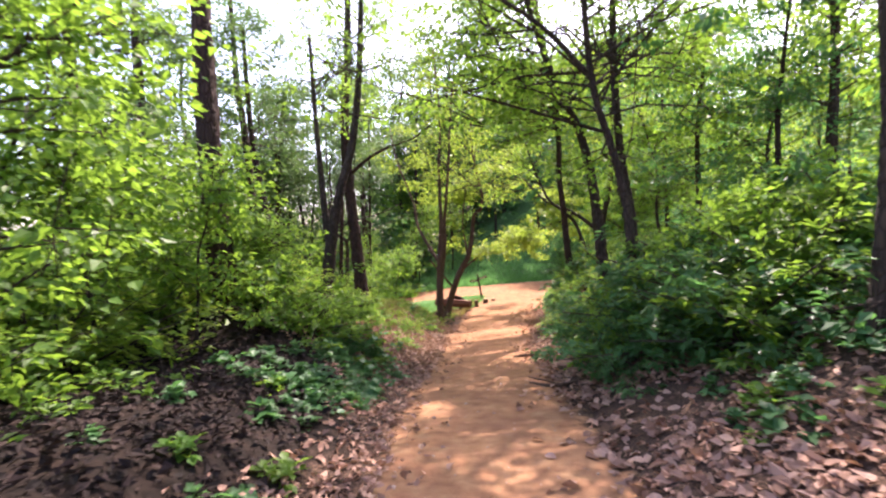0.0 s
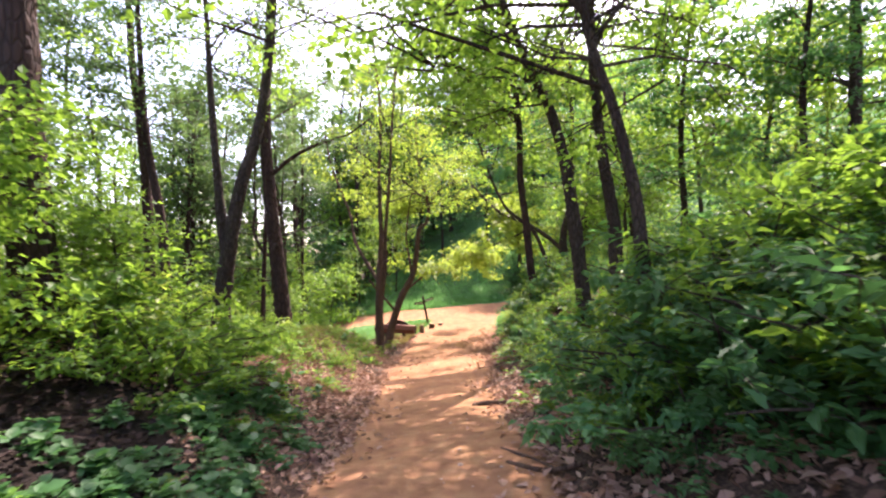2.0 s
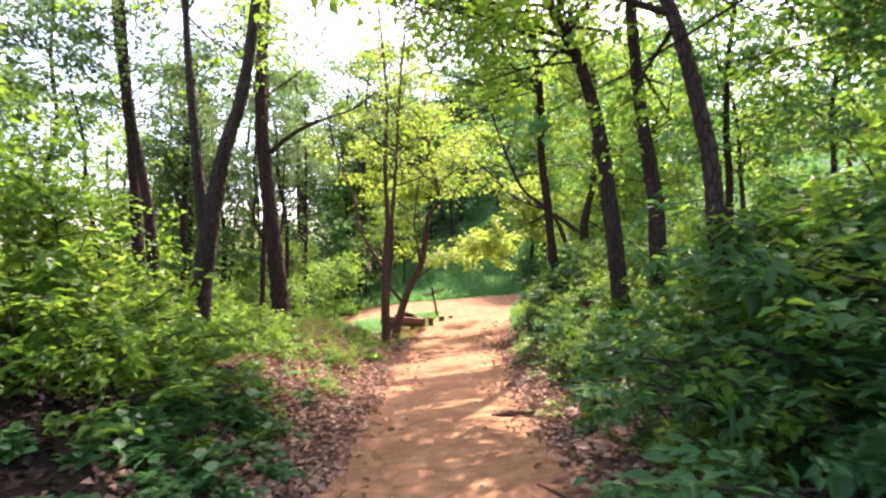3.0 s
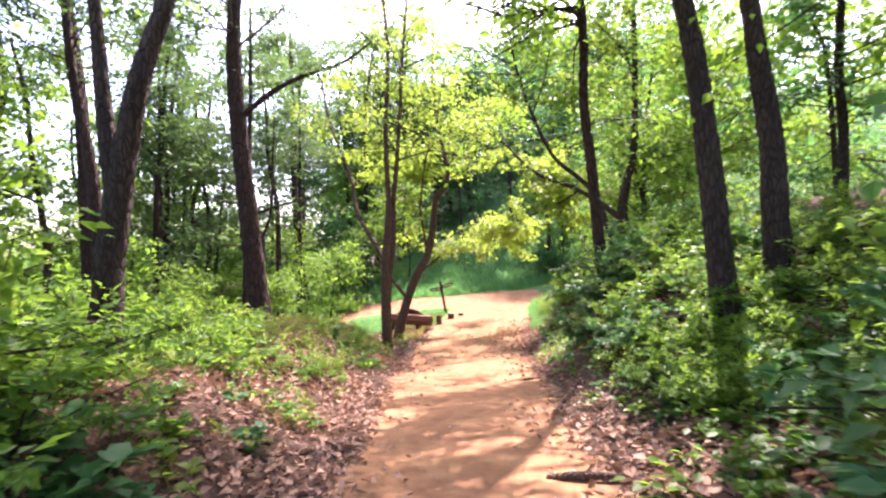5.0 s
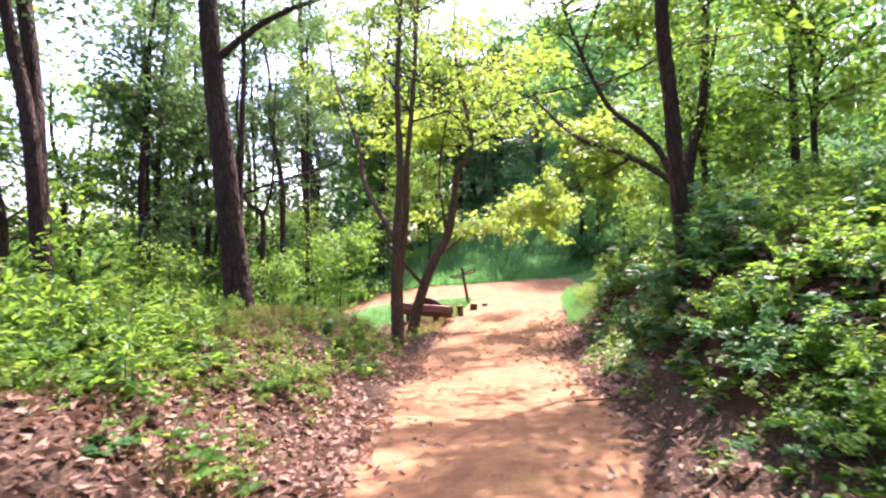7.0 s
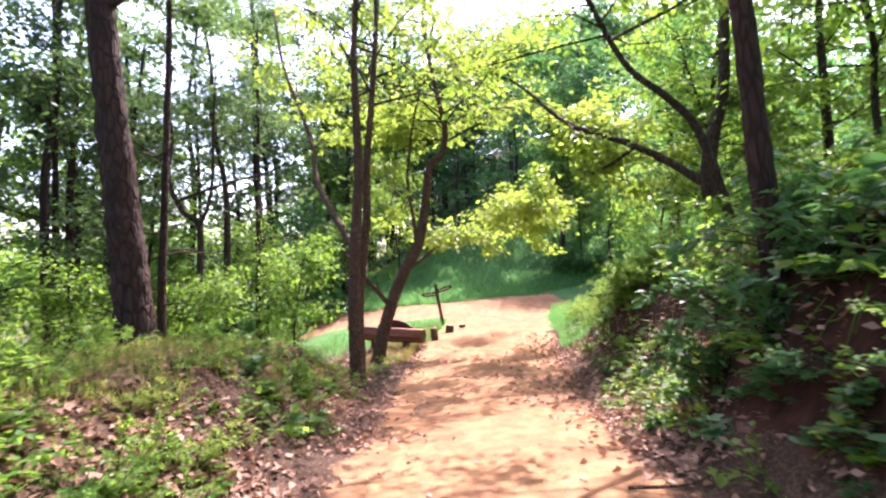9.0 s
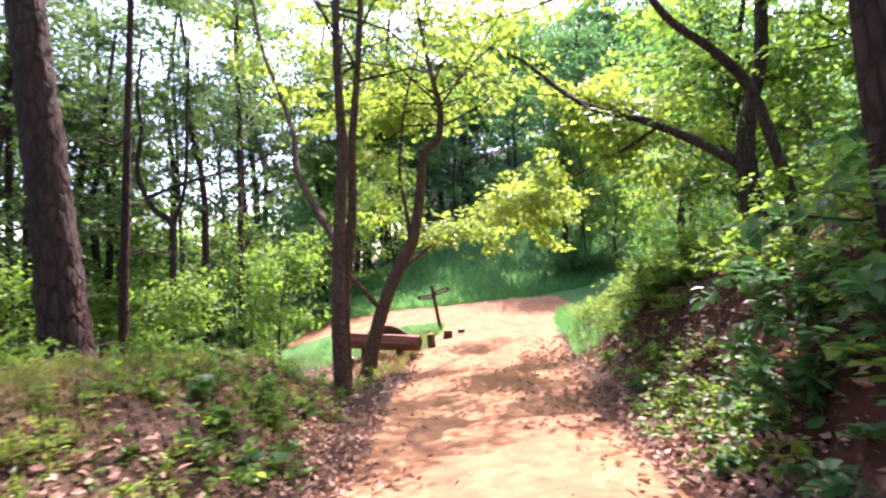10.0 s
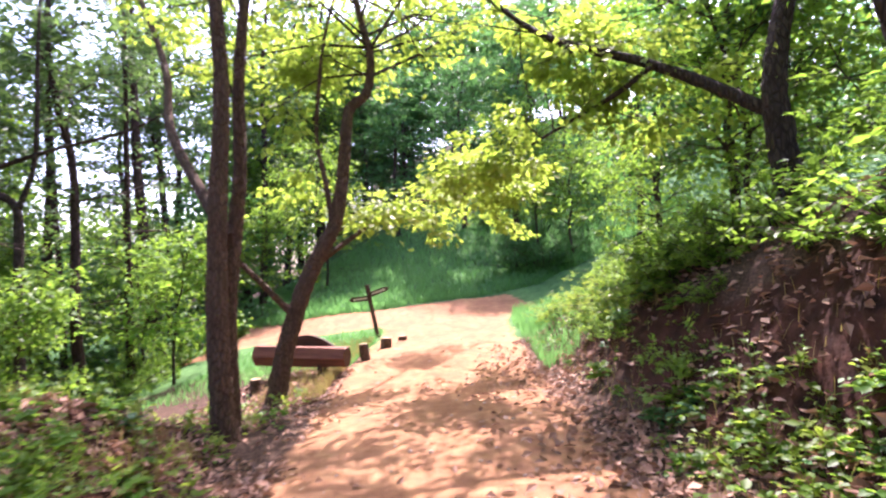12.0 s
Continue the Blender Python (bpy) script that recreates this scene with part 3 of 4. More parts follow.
# ---- saplings and further trees: a few built, then copied ----
def stock_tree(label, height, r, leaf, bark, limbs, leaves, leaf_size, reach, from_z, lean=0.4, name="woodland_tree"):
    a = rng.uniform(0, 6.28)
    pts = [(0, 0, -0.3)]
    for k in range(1, 7):
        h = height * k / 6
        pts.append((lean * np.cos(a) * (k / 6) ** 2 * 2 + rng.normal(0, 0.02 * height / 2), lean * np.sin(a) * (k / 6) ** 2 * 2 + rng.normal(0, 0.02 * height / 2), h))
    return tree(name, label, [(pts, r, r * 0.3)], bark, leaf, limbs, from_z, reach, leaves, leaf_size, 0.24)


def scatter(stock, spots, jitter=0.25):
    """The first spot of each kind takes the built thing itself, later spots take copies."""
    used = set()
    for x, y, which, size in spots:
        ob = stock[which]
        m = pose(x, y, gz(x, y) - 0.05, 0, 0, rng.uniform(0, 360))
        if which in used:
            ob = copy_thing(ob, m)
        else:
            used.add(which)
            ob.matrix_basis = m
        ob.scale = (size,) * 3


rng = np.random.default_rng(11)
woods = [
    stock_tree("tall woodland tree with a loose green crown", 10, 0.13, LEAF_GREEN, BARK, 36, 4300, 0.17, 2.7, 2.2),
    stock_tree("tall pine with sparse bare lower limbs", 12, 0.14, LEAF_PINE, PINE_BARK, 32, 2800, 0.18, 2.2, 4.2, name="pine_tree"),
    stock_tree("young tree with sunlit yellow-green leaves", 6.5, 0.06, LEAF_YELLOW, BROWN_BARK, 34, 4400, 0.115, 1.9, 0.9, name="young_tree"),
    stock_tree("young tree with fresh green leaves", 5.0, 0.05, LEAF_GREEN, BARK, 34, 4400, 0.115, 1.8, 0.7, name="young_tree"),
    stock_tree("tall hillside tree with a dense dark-green crown", 10, 0.14, LEAF_DARK, BARK, 40, 5200, 0.17, 2.9, 1.4),
    stock_tree("young maple with tiers of bright green leaves", 3.0, 0.035, LEAF_GREEN, BARK, 28, 2300, 0.125, 1.25, 0.7, 0.25, name="young_tree"),
]
spots = []
for n in range(16):      # left slope and beyond
    spots.append((rng.uniform(-18, -7.0), rng.uniform(24, 48), int(rng.choice([1, 1, 1, 5])), rng.uniform(0.8, 1.15)))
for n in range(9):
    spots.append((rng.uniform(-14, -8), rng.uniform(6, 20), int(rng.choice([1, 1, 3])), rng.uniform(0.8, 1.1)))
for n in range(11):      # the bank
    y = rng.uniform(3, 28)
    spots.append((trail_right(y) + rng.uniform(5.5, 13), y, int(rng.choice([0, 3, 3, 2])), rng.uniform(0.7, 1.0)))
for n in range(24):      # the hill behind the junction
    spots.append((rng.uniform(-6, 22), rng.uniform(50, 66), int(rng.choice([4, 4, 1, 0])), rng.uniform(0.9, 1.3)))
spots += [(-2.6, 28.5, 5, 1.0), (-4.2, 25.5, 5, 0.8), (-1.6, 36.0, 3, 1.0), (-3.8, 30.5, 3, 0.8), (-5.5, 28.5, 5, 0.9), (-6.0, 23.5, 5, 0.9), (0.8, 39.0, 3, 1.1), (10.8, 29.5, 0, 0.8), (12.5, 33, 0, 1.0), (8.8, 36.6, 0, 0.75), (10.4, 34.4, 3, 1.0), (7.8, 18.5, 3, 1.1), (9.0, 20.8, 0, 0.8), (9.0, 16.5, 3, 1.1), (8.0, 12.8, 3, 1.0), (8.0, 22.6, 3, 1.1), (9.8, 23.6, 3, 1.2), (7.9, 25.2, 3, 0.8), 
          (9.6, 36.0, 3, 1.0), (-3.3, 3.4, 3, 0.85), (-5.4, 6.2, 3, 0.9), (5.8, 5.2, 3, 0.8), (6.6, 10.2, 4, 0.5), (7.0, 14.2, 4, 0.6), (8.4, 23.6, 4, 0.75), (-9.5, 29.0, 1, 1.1), (-5.0, 37.0, 1, 1.0), (-2.4, 43.0, 0, 1.0), (-8.0, 34.0, 1, 1.2), (-11.5, 23.0, 1, 1.1), (0.4, 47.0, 0, 1.2),
          (1.0, 49.5, 4, 1.2), (3.6, 50.6, 4, 1.2), (6.2, 50.2, 4, 1.2), (9.2, 48.6, 4, 1.2), (6.8, 52.5, 4, 1.4),
          (-3.8, 8.0, 5, 0.8), (-4.7, 7.0, 5, 0.9), (-4.9, 8.6, 5, 1.0), (-3.2, 10.1, 5, 0.55), (-5.6, 5.4, 5, 0.85), (-4.1, 10.8, 5, 0.7), (-6.2, 9.8, 5, 0.9), (-6.9, 12.0, 5, 1.1), (-3.0, 42.0, 0, 1.4), (-1.6, 46.0, 0, 1.5), (0.2, 54.0, 1, 1.6), (2.6, 56.0, 4, 1.6), (-3.0, 50.0, 4, 1.6), (-5.4, 39.0, 1, 1.25), (-2.2, 41.0, 1, 1.3), (-3.9, 46.0, 1, 1.5), (-6.6, 43.0, 1, 1.4), (0.4, 48.0, 1, 1.5), (-4.6, 28.8, 1, 0.95), (-9.0, 21.5, 0, 0.85), (-11.5, 18.0, 0, 0.9), (-10.5, 26.0, 0, 0.95), (-13.0, 30.0, 0, 1.1), (-7.6, 29.5, 0, 0.75), (-12.0, 36.0, 0, 1.1),
          (9.2, 37.5, 4, 0.85), (7.6, 40.5, 4, 0.85), (10.8, 39.0, 4, 1.0), (4.6, 43.5, 4, 0.9), (-7.2, 31.5, 5, 1.1), (-5.2, 33.0, 3, 0.8), (-8.6, 27.0, 1, 1.0)]
scatter(woods, spots)


# ---- shrubs ----
def shrub(label, leaf, leaves, leaf_size, full, name="shrub"):
    """A shrub about 1.5 m high: bare stems, and leaves in layered sprays."""
    ob = tagged(new(name), label, "shrub", "roadside shrubs")
    tubes, pos, axis = [], [], []
    stems = 13
    for _ in range(stems):
        d = unit(1, 1.1, 0.6)[0]
        ln = rng.uniform(0.75, 1.3)
        ts = np.linspace(0, 1, 6)[:, None]
        line = rng.normal(0, 0.10, 3) * (1, 1, 0) + d * ts * ln + np.array([d[0], d[1], -0.35]) * ts**2 * 0.3 * ln
        line[0, 2] = -0.06
        tubes.append(tube(line[[0, 2, 4, 5]], 0.014, 0.004, 4))
        for _ in range(6):
            k = rng.integers(2, 6)
            w = unit(1, 0.0, 0.35)[0]
            l2 = rng.uniform(0.15, 0.4)
            twig = line[k] + w * np.linspace(0, 1, 3)[:, None] * l2
            tubes.append(tube(twig[[0, 2]], 0.005, 0.002, 3))
            n = int(leaves / stems / 6)
            u = rng.uniform(0.1, 1.1, n)[:, None]
            side = np.cross(w, (0, 0, 1.0))
            sg = rng.choice([-1.0, 1.0], n)[:, None]
            pos.append(line[k] + w * u * l2 + rng.normal(0, 0.035, (n, 3)))
            axis.append(0.55 * w + sg * side * 0.8 + rng.normal(0, 0.22, (n, 3)) + np.array([0, 0, -0.12]))
    v, f = joined(tubes)
    tagged(part("woody_base", mesh_of("woody_base", v, f, TWIG, True), ob), kind="stuff")
    pos, axis = np.vstack(pos), np.vstack(axis)
    pos[:, 2] = np.maximum(pos[:, 2], 0.03)
    v, f = leaf_blades(pos, axis, leaf_size * rng.uniform(0.6, 1.35, len(pos)), 0.27, 0.35, full)
    part("foliage", mesh_of("foliage", v, f, leaf), ob)
    return ob


rng = np.random.default_rng(12)
shrubs = [
    shrub("leafy green shrub beside the path", LEAF_GREEN, 1500, 0.10, False),
    shrub("leafy green shrub beside the path", LEAF_GREEN, 1600, 0.085, False),
    shrub("dense dark-green shrub on the bank", LEAF_DARK, 1600, 0.10, False),
    shrub("sunlit yellow-green shrub beside the path", LEAF_YELLOW, 1500, 0.08, False),
    shrub("dense dark-green shrub on the bank", LEAF_DARK, 1500, 0.11, False),
    shrub("broad-leaved green shrub overhanging the bank", LEAF_GREEN, 800, 0.125, True),
    shrub("large-leaved dark-green shrub hanging over the cut bank", LEAF_DARK, 540, 0.20, True),
]
# the four shrubs near y 35: dark leaves added for a shaded hollow
spots = [(-2.3, 13.9, 1, 0.54), (-3.2, 14.2, 0, 0.54), (-4.35, 13.4, 1, 0.8), (-4.8, 12.6, 0, 0.9), (-2.7, 15.0, 1, 0.5), (-3.5, 13.0, 0, 0.54), (7.3, 34.6, 4, 1.2), (8.3, 35.2, 2, 1.3), (6.7, 35.6, 4, 1.2), (9.2, 34.4, 4, 1.3),
         (-3.1, 9.7, 0, 1.3), (-2.6, 10.6, 1, 1.1), (-5.0, 8.9, 1, 1.6), (-5.7, 7.4, 0, 1.7), (-6.2, 6.0, 1, 1.7), (-4.4, 11.0, 0, 1.5), (-5.4, 5.0, 0, 1.4), (-3.6, 10.5, 1, 1.5),
         (2.2, 6.3, 2, 0.6), (2.35, 7.0, 0, 0.65), (2.3, 7.6, 2, 0.55), (2.6, 6.6, 2, 0.9), (2.8, 7.4, 4, 1.0), (2.9, 8.1, 2, 0.8), (3.2, 6.9, 2, 1.3), (3.4, 5.8, 4, 1.3),
         (-2.4, 9.0, 0, 0.95), (-2.9, 8.7, 1, 1.0), (-1.95, 9.9, 1, 0.7), (4.55, 17.0, 5, 0.6), (4.75, 17.9, 5, 0.65), (4.35, 16.2, 5, 0.6), (5.0, 18.8, 5, 0.6), (5.2, 17.3, 5, 0.8), (4.9, 16.0, 5, 0.7), (3.4, 6.6, 5, 0.9), (3.7, 7.6, 5, 1.0), (3.5, 5.6, 5, 0.8), (3.7, 11.2, 5, 0.4), (3.6, 10.0, 5, 0.4), (5.6, 19.8, 5, 0.8)]
for n in range(50):      # the hedge of shrubs on the berm
    y = rng.uniform(2.4, 17.0)
    size = rng.uniform(1.0, 1.7) if y < 11 else rng.uniform(0.6, 1.1)
    spots.append((trail_left(y) - (1.9 if y < 9 else 1.3) - 1.0 * size - rng.uniform(0, 3.8), y, int(rng.choice([0, 1, 1, 0, 3])), size))
for n in range(28):
    y = rng.uniform(19.0, 36.0)
    spots.append((trail_left(y) - rng.uniform(3.9, 11), y, int(rng.choice([0, 1, 3, 3])), rng.uniform(0.6, 1.1)))
for n in range(30):      # the bank's shrubs
    y = rng.uniform(5.9, 8.6)
    size = rng.uniform(0.9, 1.5)
    spots.append((trail_right(y) + 0.5 + 1.0 * size + rng.uniform(0, 2.2), y, int(rng.choice([0, 1, 4, 2])), size))
for n in range(34):
    y = rng.uniform(10.2, 26.0)
    size = rng.uniform(0.45, 0.85)
    spots.append((trail_right(y) + 1.0 + size * 0.9 + rng.uniform(0, 2.8), y, int(rng.choice([2, 0, 1, 3, 0])), size))
for n in range(16):
    y = rng.uniform(19.5, 27.0)
    size = rng.uniform(0.4, 0.7)
    spots.append((trail_right(y) + 0.35 + size + rng.uniform(0, 1.0), y, int(rng.choice([3, 1, 0])), size))
for n in range(9):
    y = rng.uniform(10.5, 15.0)
    size = rng.uniform(0.35, 0.55)
    spots.append((trail_right(y) + 0.4 + size + rng.uniform(0, 0.6), y, int(rng.choice([2, 1, 0])), size))
for n in range(40):
    y = rng.uniform(9.2, 15.5)
    size = rng.uniform(0.35, 0.6)
    spots.append((trail_right(y) + 0.5 + size + rng.uniform(0, 2.4), y, int(rng.choice([0, 1, 2])), size))
for n in range(7):
    y = rng.uniform(14.0, 20.5)
    size = rng.uniform(0.3, 0.5)
    spots.append((trail_left(y) - 0.5 - size - rng.uniform(0, 1.2), y, int(rng.choice([3, 1, 0])), size))
spots += [(-3.4, 31.4, 0, 1.1), (-4.6, 32.2, 4, 1.3), (-4.2, 30.4, 1, 0.9), (-5.8, 31.0, 4, 1.3), (-6.8, 32.6, 0, 1.4), (-3.0, 33.4, 2, 1.2), (-7.8, 30.0, 1, 1.2), (-2.0, 34.6, 4, 1.2)]
for n in range(14):      # foot of the hill
    x = rng.uniform(-8, 16)
    spots.append((x, 42 + rng.uniform(-1, 8) - 0.25 * x, int(rng.choice([0, 1, 2, 4])), rng.uniform(1.0, 1.8)))
spots = [p for p in spots if not (-4.3 < p[0] < 0 and 13.2 < p[1] < 20.2 and p[3] > 0.55) and not (9.0 < p[1] < 12.5 and 0 < p[0] < 5.5 and p[3] > 0.62) and not (-4.6 < p[0] < -1.4 and 5.0 < p[1] < 8.6) and not (p[0] > 0 and p[0] - trail_right(p[1]) < 0.95 * p[3])
         and not (16.2 < p[1] < 20.2 and 0 < p[0] - trail_right(p[1]) < 2.6 and p[2] != 5)]
spots += [(-3.0, 13.7, 1, 1.0), (-2.5, 14.6, 0, 0.8), (-3.8, 14.3, 0, 1.2), (-4.6, 14.9, 1, 1.4), (-2.2, 13.4, 1, 0.55), (-3.5, 15.6, 3, 1.1), (-3.0, 14.9, 1, 0.95),
          (3.75, 15.7, 6, 0.66), (3.72, 16.3, 6, 0.56), (3.9, 15.1, 6, 0.58), (4.15, 16.7, 6, 0.62), (4.3, 15.9, 6, 0.8), (-4.4, 16.6, 0, 0.9), (-3.9, 17.8, 1, 0.7),
          (-2.3, 17.2, 3, 0.36), (-1.75, 18.4, 0, 0.34), (-2.8, 16.4, 1, 0.4), (-3.2, 18.8, 0, 0.45), (-4.9, 18.6, 1, 0.9), (-5.2, 16.0, 0, 1.0), (-2.2, 16.0, 0, 0.42), (-1.9, 15.1, 1, 0.36), (-2.5, 16.9, 1, 0.45), (-2.6, 17.7, 0, 0.5), (-1.6, 14.3, 1, 0.3), (-2.0, 19.4, 1, 0.4), (-2.4, 20.6, 0, 0.5), (-1.5, 20.9, 3, 0.35)]
for n in range(16):      # shrubs that hang over the lip of the cut bank
    y = rng.uniform(19.8, 24.5)
    spots.append((trail_right(y) + rng.uniform(1.15, 2.6), y, int(rng.choice([0, 1, 5, 3])), rng.uniform(0.5, 0.8)))
for n in range(12):
    y = rng.uniform(19.2, 23.5)
    spots.append((trail_right(y) + rng.uniform(0.8, 1.35), y, int(rng.choice([0, 1, 3])), rng.uniform(0.3, 0.48)))
for n in range(8):
    y = rng.uniform(15.0, 19.8)
    spots.append((trail_right(y) + rng.uniform(2.7, 3.7), y, int(rng.choice([5, 5, 2, 0])), rng.uniform(0.6, 0.85)))
scatter(shrubs, spots)


# ---- low plants ----
def low_plant(label, leaf, stalks, size, leaf_size, droop):
    ob = tagged(new("woodland_plant"), label, "plant", "low plants beside the path")
    tubes, pos, axis = [], [], []
    for _ in range(stalks):
        d = unit(1, 0.9, 0.7)[0]
        ln = size * rng.uniform(0.6, 1.2)
        ts = np.linspace(0, 1, 4)[:, None]
        line = d * ts * ln + np.array([0, 0, -droop]) * ts**2 * ln
        line[0, 2] = -0.03
        tubes.append(tube(line[[0, 2, 3]], 0.004, 0.002, 3))
        n = rng.integers(4, 8)
        k = rng.uniform(0.35, 1.0, n)[:, None]
        pos.append(d * k * ln + np.array([0, 0, -droop]) * k**2 * ln)
        a = rng.uniform(0, 6.28, n)
        axis.append(np.stack([np.cos(a), np.sin(a), rng.uniform(-0.35, 0.25, n)], 1) + 0.5 * d)
    v, f = joined(tubes)
    tagged(part("stalk", mesh_of("stalk", v, f, leaf), ob), kind="stuff")
    pos, axis = np.vstack(pos), np.vstack(axis)
    pos[:, 2] = np.maximum(pos[:, 2], 0.02)
    v, f = leaf_blades(pos, axis, leaf_size * rng.uniform(0.6, 1.25, len(pos)), 0.33, 0.3, True)
    part("foliage", mesh_of("foliage", v, f, leaf, True), ob)
    return ob


rng = np.random.default_rng(13)
plants = [
    low_plant("low dark-green broad-leaved plant in leaf litter", LEAF_DARK, 12, 0.26, 0.10, 0.35),
    low_plant("low fresh-green broad-leaved plant in leaf litter", LEAF_GREEN, 11, 0.24, 0.09, 0.3),
    low_plant("low dark-green creeper in leaf litter", LEAF_DARK, 14, 0.22, 0.075, 0.5),
    low_plant("taller fresh-green weed beside the path", LEAF_GREEN, 12, 0.42, 0.085, 0.2),
    low_plant("sunlit yellow-green weed beside the path", LEAF_YELLOW, 10, 0.30, 0.07, 0.25),
]
spots = []


def sow(count, y0, y1, side, s0, s1, kinds, sizes):
    for n in range(count):
        y = rng.uniform(y0, y1)
        s = s0 + (s1 - s0) * rng.uniform(0, 1) ** 0.8
        x = float(trail_left(y) - s if side < 0 else trail_right(y) + s)
        if (x + 3.6) ** 2 + (y - 8.6) ** 2 > 2.2:
            spots.append((x, y, int(rng.choice(kinds)), rng.uniform(*sizes)))


sow(130, 2.4, 9.5, -1, 0.55, 2.9, [0, 2, 2, 0, 1], (0.8, 1.4))
sow(90, 6.0, 10.5, -1, 0.35, 1.9, [0, 2, 2], (0.8, 1.5))
sow(60, 10.0, 21.0, -1, 0.7, 3.2, [0, 1, 3, 4], (0.7, 1.4))
sow(20, 11.5, 19.0, -1, 1.6, 3.6, [3, 4, 1], (0.8, 1.5))
sow(30, 19.0, 24.5, -1, 0.3, 3.0, [4, 3, 1], (0.7, 1.3))
sow(60, 13.5, 20.8, -1, 0.45, 3.2, [4, 3, 1, 4], (0.5, 1.1))
sow(18, 16.6, 18.8, -1, 0.5, 1.7, [1, 3, 1], (1.0, 1.7))
sow(45, 16.2, 19.6, 1, 0.3, 1.3, [1, 3, 4, 0], (0.5, 0.9))
sow(60, 2.6, 9.5, 1, 0.7, 2.8, [0, 1, 2], (0.7, 1.4))
sow(110, 9.0, 16.0, 1, 0.4, 2.6, [0, 1, 3, 2], (0.7, 1.5))
sow(110, 15.0, 25.0, 1, 0.35, 2.0, [0, 1, 3, 4], (0.6, 1.3))
sow(50, 15.0, 25.0, 1, 1.9, 3.4, [3, 4, 1], (0.9, 1.6))
sow(60, 16.0, 20.5, 1, 0.4, 1.6, [1, 3, 4], (0.4, 0.8))
sow(150, 13.5, 20.0, -1, 0.5, 3.0, [4, 3, 1, 4], (0.45, 0.85))
sow(90, 9.5, 15.5, 1, 0.45, 1.7, [0, 1, 3, 4], (0.5, 1.1))
sow(40, 16.2, 19.0, 1, 0.15, 1.2, [1, 3, 4], (0.5, 1.0))
spots += [(-1.55, 10.1, 0, 1.9), (-1.8, 10.6, 0, 1.9), (-1.25, 9.6, 1, 1.3), (-2.2, 10.1, 0, 2.1), (-1.5, 11.0, 1, 1.4), (-1.9, 9.9, 0, 1.8), (-2.3, 10.4, 0, 1.6), (-1.6, 10.6, 3, 1.0), (-2.6, 9.6, 2, 1.6)]
spots = [p for p in spots if not (16.4 < p[1] < 20.4 and 1.15 < p[0] - trail_right(p[1]) < 2.5)
         and not (p[0] < -1.5 and p[1] < 5.6 and math.sin(37 * p[0] + 91 * p[1]) < 0.7)
         and not (-4.8 < p[0] < -1.9 and 4.2 < p[1] < 8.0 and p[3] < 1.3)
         and not (15.0 < p[1] < 19.0 and -3.2 < p[0] < -0.9 and p[2] in (1, 3) and p[3] > 0.85)]
order = sorted(range(len(spots)), key=lambda k: min(abs(spots[k][0] - trail_left(spots[k][1])), abs(spots[k][0] - trail_right(spots[k][1]))) + (0 if spots[k][1] < 20 else 2))
apart = set(order[:290])
scatter(plants, [spots[k] for k in range(len(spots)) if k in apart])


def undergrowth(kind, mat, label):
    """Plants too many to tell apart, joined."""
    vs, fs, at = [], [], 0
    for k, (x, y, which, size) in enumerate(spots):
        if k in apart or which != kind:
            continue
        m = np.array(pose(x, y, gz(x, y) - 0.03, 0, 0, rng.uniform(0, 360)))[:3]
        for child in plants[kind].children:
            me = child.data
            v = np.array([p.co for p in me.vertices]) * size
            f = [[i + at for i in p.vertices] for p in me.polygons]
            vs.append(v @ m[:, :3].T + m[:, 3])
            fs += f
            at += len(v)
    if vs:
        tagged(new("undergrowth", mesh_of("undergrowth", np.vstack(vs), fs, mat, True)), label, "undergrowth", kind="stuff")


for kind, mat, label in ((0, LEAF_DARK, "dark-green broad-leaved undergrowth on the forest floor"), (1, LEAF_GREEN, "fresh-green undergrowth on the forest floor"), (2, LEAF_DARK, "dark-green creeping undergrowth on the forest floor"),
                         (3, LEAF_GREEN, "taller fresh-green weeds on the forest floor"), (4, LEAF_YELLOW, "sunlit yellow-green weeds on the forest floor")):
    undergrowth(kind, mat, label)


# ---- fallen leaves, grass ----
rng = np.random.default_rng(14)


